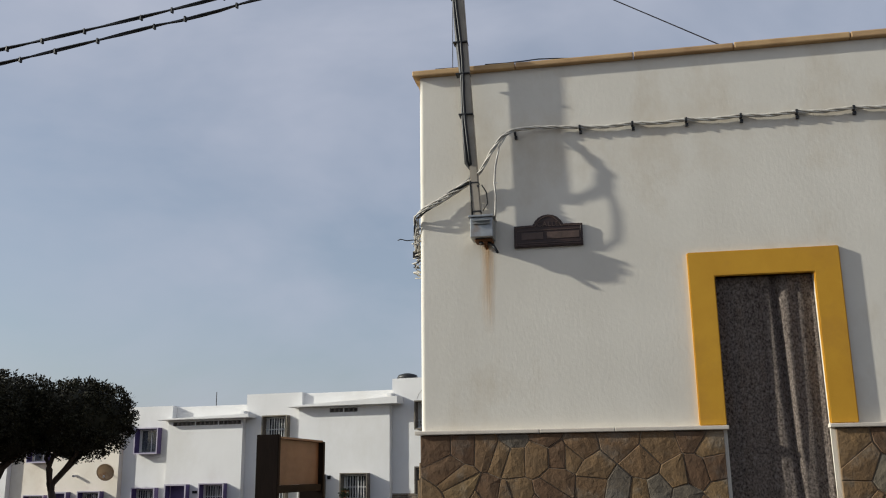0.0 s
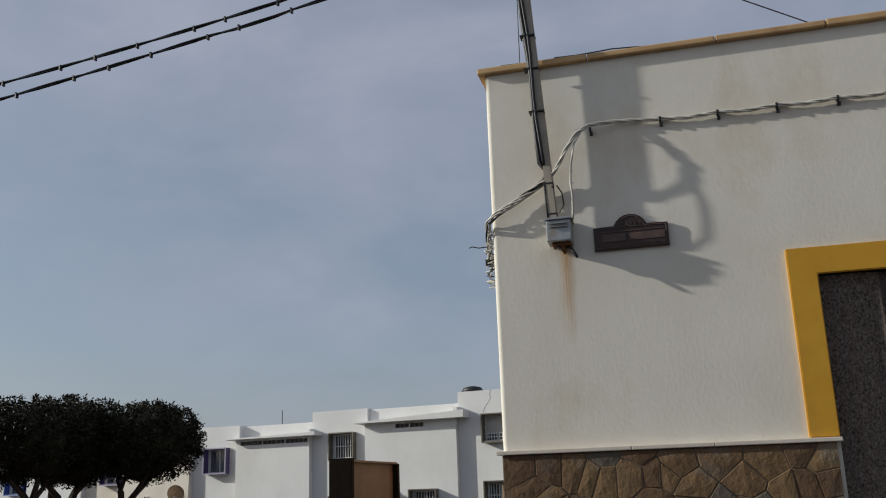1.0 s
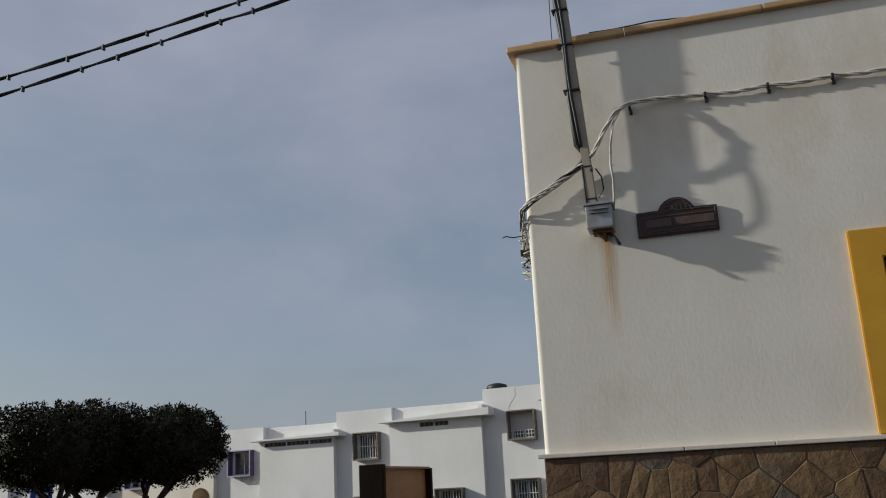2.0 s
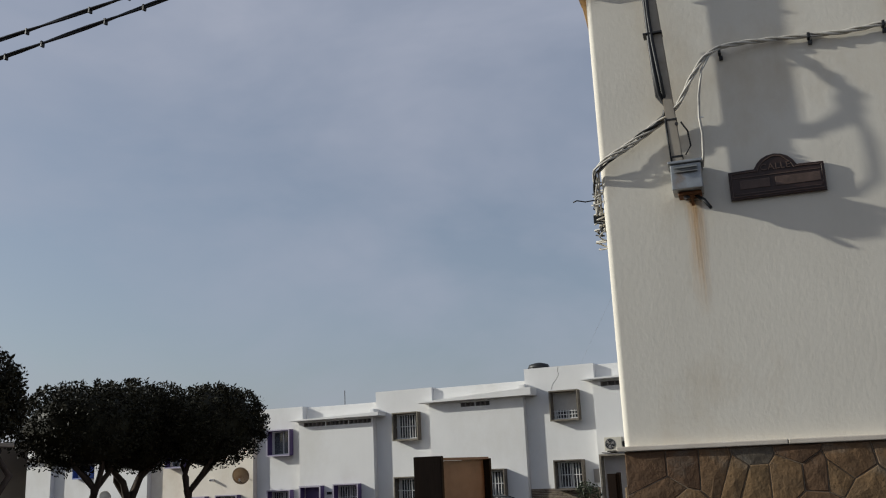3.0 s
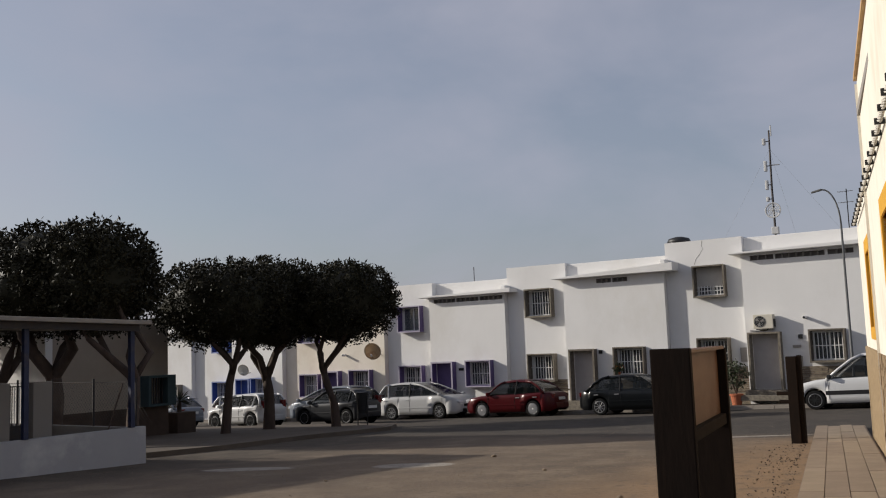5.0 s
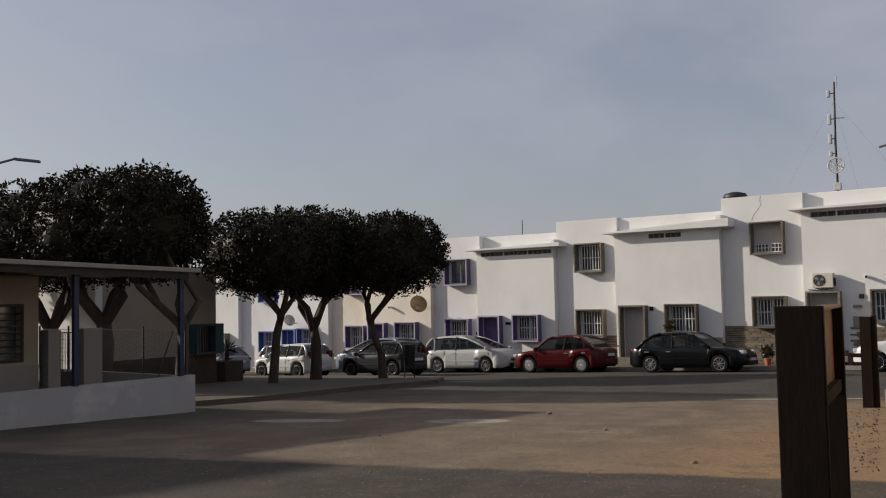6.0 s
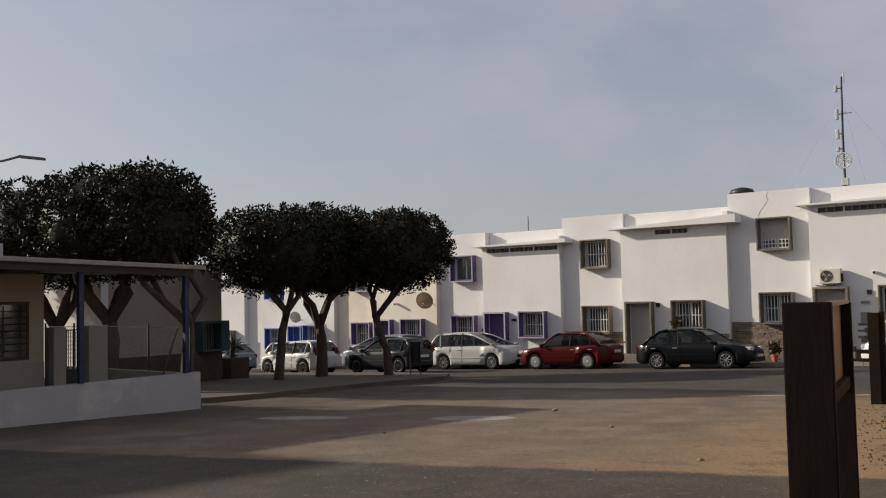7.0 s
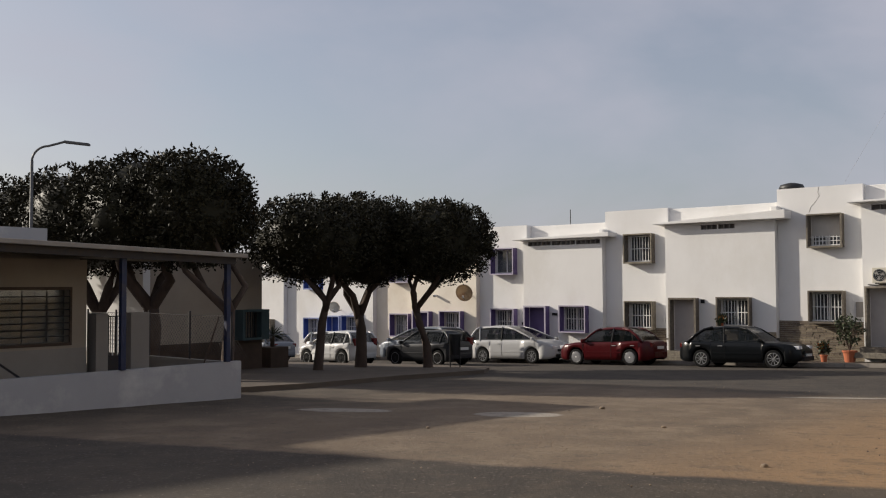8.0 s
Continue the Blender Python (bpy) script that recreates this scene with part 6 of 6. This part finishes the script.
# the houses across the street, behind the camera: their shade falls on the square's near edge
for x0, x1, y0, y1, h in ((-36, -24.2, -7, 6.0, 5.7), (-60, -38, -12, 2, 4.6), (-22, -6, -18, -9.0, 4.0), (-4, 16, -16, -6, 5.5)):
    n = thing("street_house", pose((x0 + x1) / 2, (y0 + y1) / 2, -1.8), "plain white house across the street", "house", "houses across the street")
    part("walls", B(-(x1 - x0) / 2, (x1 - x0) / 2, -(y1 - y0) / 2, (y1 - y0) / 2, 0, h + 1.8), M_WHITE, n)


# ---- pieces: stones, slabs, cladding ----
def clip_half(poly, px, pz, nx, nz):
    """The part of a convex polygon on the side of (px, pz) that n points away from."""
    out = []
    for (ax, az), (bx, bz) in zip(poly, poly[1:] + poly[:1]):
        da, db = (ax - px) * nx + (az - pz) * nz, (bx - px) * nx + (bz - pz) * nz
        if da <= 0:
            out.append((ax, az))
        if da * db < 0:
            t = da / (da - db)
            out.append((ax + (bx - ax) * t, az + (bz - az) * t))
    return out


def rubble(x0, x1, z0, z1, size, seed):
    """Irregular stones that fill a rectangle, as polygons with a joint between them."""
    rng = random.Random(seed)
    pts = []
    nx, nz = max(1, round((x1 - x0) / size)), max(1, round((z1 - z0) / (size * 0.9)))
    for i in range(nx):
        for k in range(nz):
            pts.append((x0 + (i + 0.5 + rng.uniform(-0.5, 0.5) + 0.25 * (k % 2)) * (x1 - x0) / nx, z0 + (k + 0.5 + rng.uniform(-0.5, 0.5)) * (z1 - z0) / nz))
    rng.shuffle(pts)
    pts = pts[: int(len(pts) * 0.84)]
    joint = 0.003
    for i, (px, pz) in enumerate(pts):
        poly = [(x0, z0), (x1, z0), (x1, z1), (x0, z1)]
        for j, (qx, qz) in enumerate(pts):
            d = math.hypot(qx - px, qz - pz)
            if i == j or d > size * 3 or d < 1e-6:
                continue
            nx_, nz_ = (qx - px) / d, (qz - pz) / d
            poly = clip_half(poly, (px + qx) / 2 - nx_ * joint, (pz + qz) / 2 - nz_ * joint, nx_, nz_)
            if len(poly) < 3:
                break
        if len(poly) >= 3:
            yield poly


def stone(poly, proud, rng, sign=-1):
    """One stone: a polygon with a sloping edge and a slightly uneven face."""
    cx, cz = sum(p[0] for p in poly) / len(poly), sum(p[1] for p in poly) / len(poly)
    bm = bmesh.new()
    n = len(poly)
    back = [bm.verts.new((x, 0, z)) for x, z in poly]
    edge = [bm.verts.new((x + (cx - x) * 0.02, sign * proud * 0.6, z + (cz - z) * 0.02)) for x, z in poly]
    front = [bm.verts.new((x + (cx - x) * 0.05, sign * (proud + rng.uniform(-0.003, 0.004)), z + (cz - z) * 0.05)) for x, z in poly]
    mid = bm.verts.new((cx, sign * (proud + 0.006), cz))
    for i in range(n):
        j = (i + 1) % n
        bm.faces.new((back[i], back[j], edge[j], edge[i]))
        bm.faces.new((edge[i], edge[j], front[j], front[i]))
        bm.faces.new((front[i], front[j], mid))
    return bm


def piece(name, bm, mat, parent, m=None):
    me = bpy.data.meshes.new(name)
    bmesh.ops.recalc_face_normals(bm, faces=bm.faces)
    bm.to_mesh(me)
    bm.free()
    me.materials.append(mat)
    ob = new(name, me)
    ob.parent = parent
    if m is not None:
        ob.matrix_basis = m
    return ob


rng = random.Random(21)
for a, b, seed in ((0.037, 2.655, 3), (3.555, 5.4, 4)):
    for poly in rubble(a, b, 0.38, LEDGE_Z - 0.012, 0.2, seed):
        piece("stone", stone(poly, 0.004 + rng.uniform(0, 0.006), rng), M_STONE if rng.random() < 0.9 else M_STONE_GREY, house, pose(0, -0.04, 0))
for a, b, seed in ((0.0, 1.6, 5), (1.602, 3.2, 6)):
    for poly in rubble(a, b, 0.2, SIDE_PLINTH_Z - 0.004, 0.17, seed):
        piece("stone", stone(poly, 0.010 + rng.uniform(0, 0.016), rng, 1), M_STONE2, house, SIDE_POSE @ pose(0, 0.012, 0))
# the plinth further along the side wall
bm = bmesh.new()
for poly in rubble(3.202, LONG, -0.1, SIDE_PLINTH_Z - 0.004, 0.2, 7):
    prism(bm, poly, 0.012, 0.018 + rng.uniform(0, 0.016), "y")
tail = part("stone_rest", bm, M_STONE2, house)
tagged(tail, kind="stuff")
tail.matrix_basis = SIDE_POSE

# sandy slabs of the path along the side wall
path_base = structure("pavement_side", slab_on_ground([tuple((HOUSE @ (SU * s + SN * w)).xy) for s, w in ((-0.2, 0.0), (-0.2, 0.98), (17.0, 0.98), (17.0, 0.0))], 0.06), M_PAVER, "narrow slab path along the side wall")
for i in range(7):
    for k in range(4):
        s0 = -0.15 + i * 2.4 + 0.4 * (k % 2)
        w0 = 0.03 + k * 0.237
        quad = [HOUSE @ (SU * s + SN * w) for s, w in ((s0, w0), (s0 + 2.394, w0), (s0 + 2.394, w0 + 0.228), (s0, w0 + 0.228))]
        bm = bmesh.new()
        up = 0.072 + rng.uniform(-0.003, 0.003)
        a = [bm.verts.new((q.x, q.y, ground_z(q.x, q.y) + 0.03)) for q in quad]
        b = [bm.verts.new((q.x, q.y, ground_z(q.x, q.y) + up)) for q in quad]
        bm.faces.new(b)
        for t in range(4):
            bm.faces.new((a[t], a[(t + 1) % 4], b[(t + 1) % 4], b[t]))
        piece("slab", bm, M_PAVER, path_base)

# thin stone cladding on the two upper houses' plinths
def cladding(h, x0, x1, z0, z1, y, gaps, seed):
    r = random.Random(seed)
    bm = bmesh.new()
    z = z0
    while z < z1 - 0.03:
        hgt = min(r.uniform(0.055, 0.09), z1 - z)
        x = x0 + r.uniform(-0.2, 0)
        while x < x1:
            w = r.uniform(0.18, 0.46)
            a, b = max(x, x0), min(x + w - 0.008, x1)
            if b - a > 0.03 and not any(g0 < b and a < g1 and z < gt for g0, g1, gt in gaps):
                box(bm, a, b, y - r.uniform(0.02, 0.045), y - 0.003, z, z + hgt - 0.007)
            x += w
        z += hgt
    ob = part("cladding_strip", bm, M_CLADJ, h, "dry-stacked brown stone cladding")
    tagged(ob, kind="stuff")


cladding(U3, -16.69, -13.56, -1.3, 0.5, TOWER_Y, [], 1)
cladding(U3, -13.55, -8.96, -1.2, 0.48, PROJ_Y, [(-13.55, -12.05, 3)], 2)
cladding(U2, -24.28, -21.31, -1.6, 0.08, TOWER_Y, [], 3)
cladding(U2, -21.29, -16.72, -1.5, 0.08, PROJ_Y, [(-21.18, -19.7, 3)], 4)


# loose stones and litter on the square
rng = random.Random(77)
pebbles = bmesh.new()
for k in range(1900):
    x, y = rng.uniform(-18, -5.5), rng.uniform(9, 26)
    if k < 500:
        x, y = rng.gauss(-8.2, 1.2), rng.gauss(17.5, 2.2)
    elif k < 900:
        x, y = rng.gauss(-11.2, 0.8), rng.gauss(14.6, 0.7)
    elif k < 1200:
        x, y = rng.gauss(-9.6, 0.8), rng.gauss(12.8, 0.5)
    r = rng.uniform(0.004, 0.012) * (0.75 if 110 < k < 1500 else 1.2)
    c = Vector((x, y, ground_z(x, y) + r * 0.3))
    v = [pebbles.verts.new(c + Vector((r * rng.uniform(0.7, 1.4) * d[0], r * rng.uniform(0.7, 1.4) * d[1], r * rng.uniform(0.5, 1.0) * d[2]))) for d in ((1, 0, 0), (0, 1, 0), (-1, 0, 0), (0, -1, 0), (0, 0, 1), (0, 0, -1))]
    for i in range(4):
        pebbles.faces.new((v[i], v[(i + 1) % 4], v[4]))
        pebbles.faces.new((v[(i + 1) % 4], v[i], v[5]))
gravel = part("gravel", pebbles, M_PAVER)
tagged(gravel, "small loose stones scattered over the square", "gravel", kind="stuff")
for x, y, r in ((-11.95, 17.45, 0.065), (-7.28, 12.45, 0.055), (-12.3, 13.3, 0.04), (-6.9, 21.0, 0.05), (-9.7, 15.2, 0.045)):
    bm = bmesh.new()
    bmesh.ops.create_icosphere(bm, subdivisions=2, radius=r * 0.62)
    for v in bm.verts:
        v.co = Vector((v.co.x * 1.2, v.co.y, v.co.z * 0.75)) * (1 + 0.35 * noise.noise(v.co * 22 + Vector((x, y, 0))))
    st = part("loose_stone", bm, M_MORTAR, None)
    st.matrix_basis = pose(x, y, ground_z(x, y) + r * 0.25)
    tagged(st, "rough grey stone lying on the sandy ground", "stone", "loose stones")

# dry leaves blown against the slab path
litter = bmesh.new()
for k in range(330):
    u = rng.uniform(4.5, 12.5)
    p = HOUSE @ (SU * u + SN * (1.08 + abs(rng.gauss(0, 0.3))))
    r, a, tilt = rng.uniform(0.008, 0.022), rng.uniform(0, 6.28), rng.uniform(-0.012, 0.012)
    d, e = Vector((math.cos(a), math.sin(a), 0)) * r, Vector((-math.sin(a), math.cos(a), 0)) * r * 0.45
    c = Vector((p.x, p.y, ground_z(p.x, p.y) + 0.018))
    litter.faces.new([litter.verts.new(v) for v in (c - d, c - e + Vector((0, 0, tilt)), c + d + Vector((0, 0, 0.008)), c + e - Vector((0, 0, tilt)))])
leaves = part("leaf_litter", litter, M_BARK)
tagged(leaves, "dry brown leaves scattered beside the slab path", "leaf litter", kind="stuff")
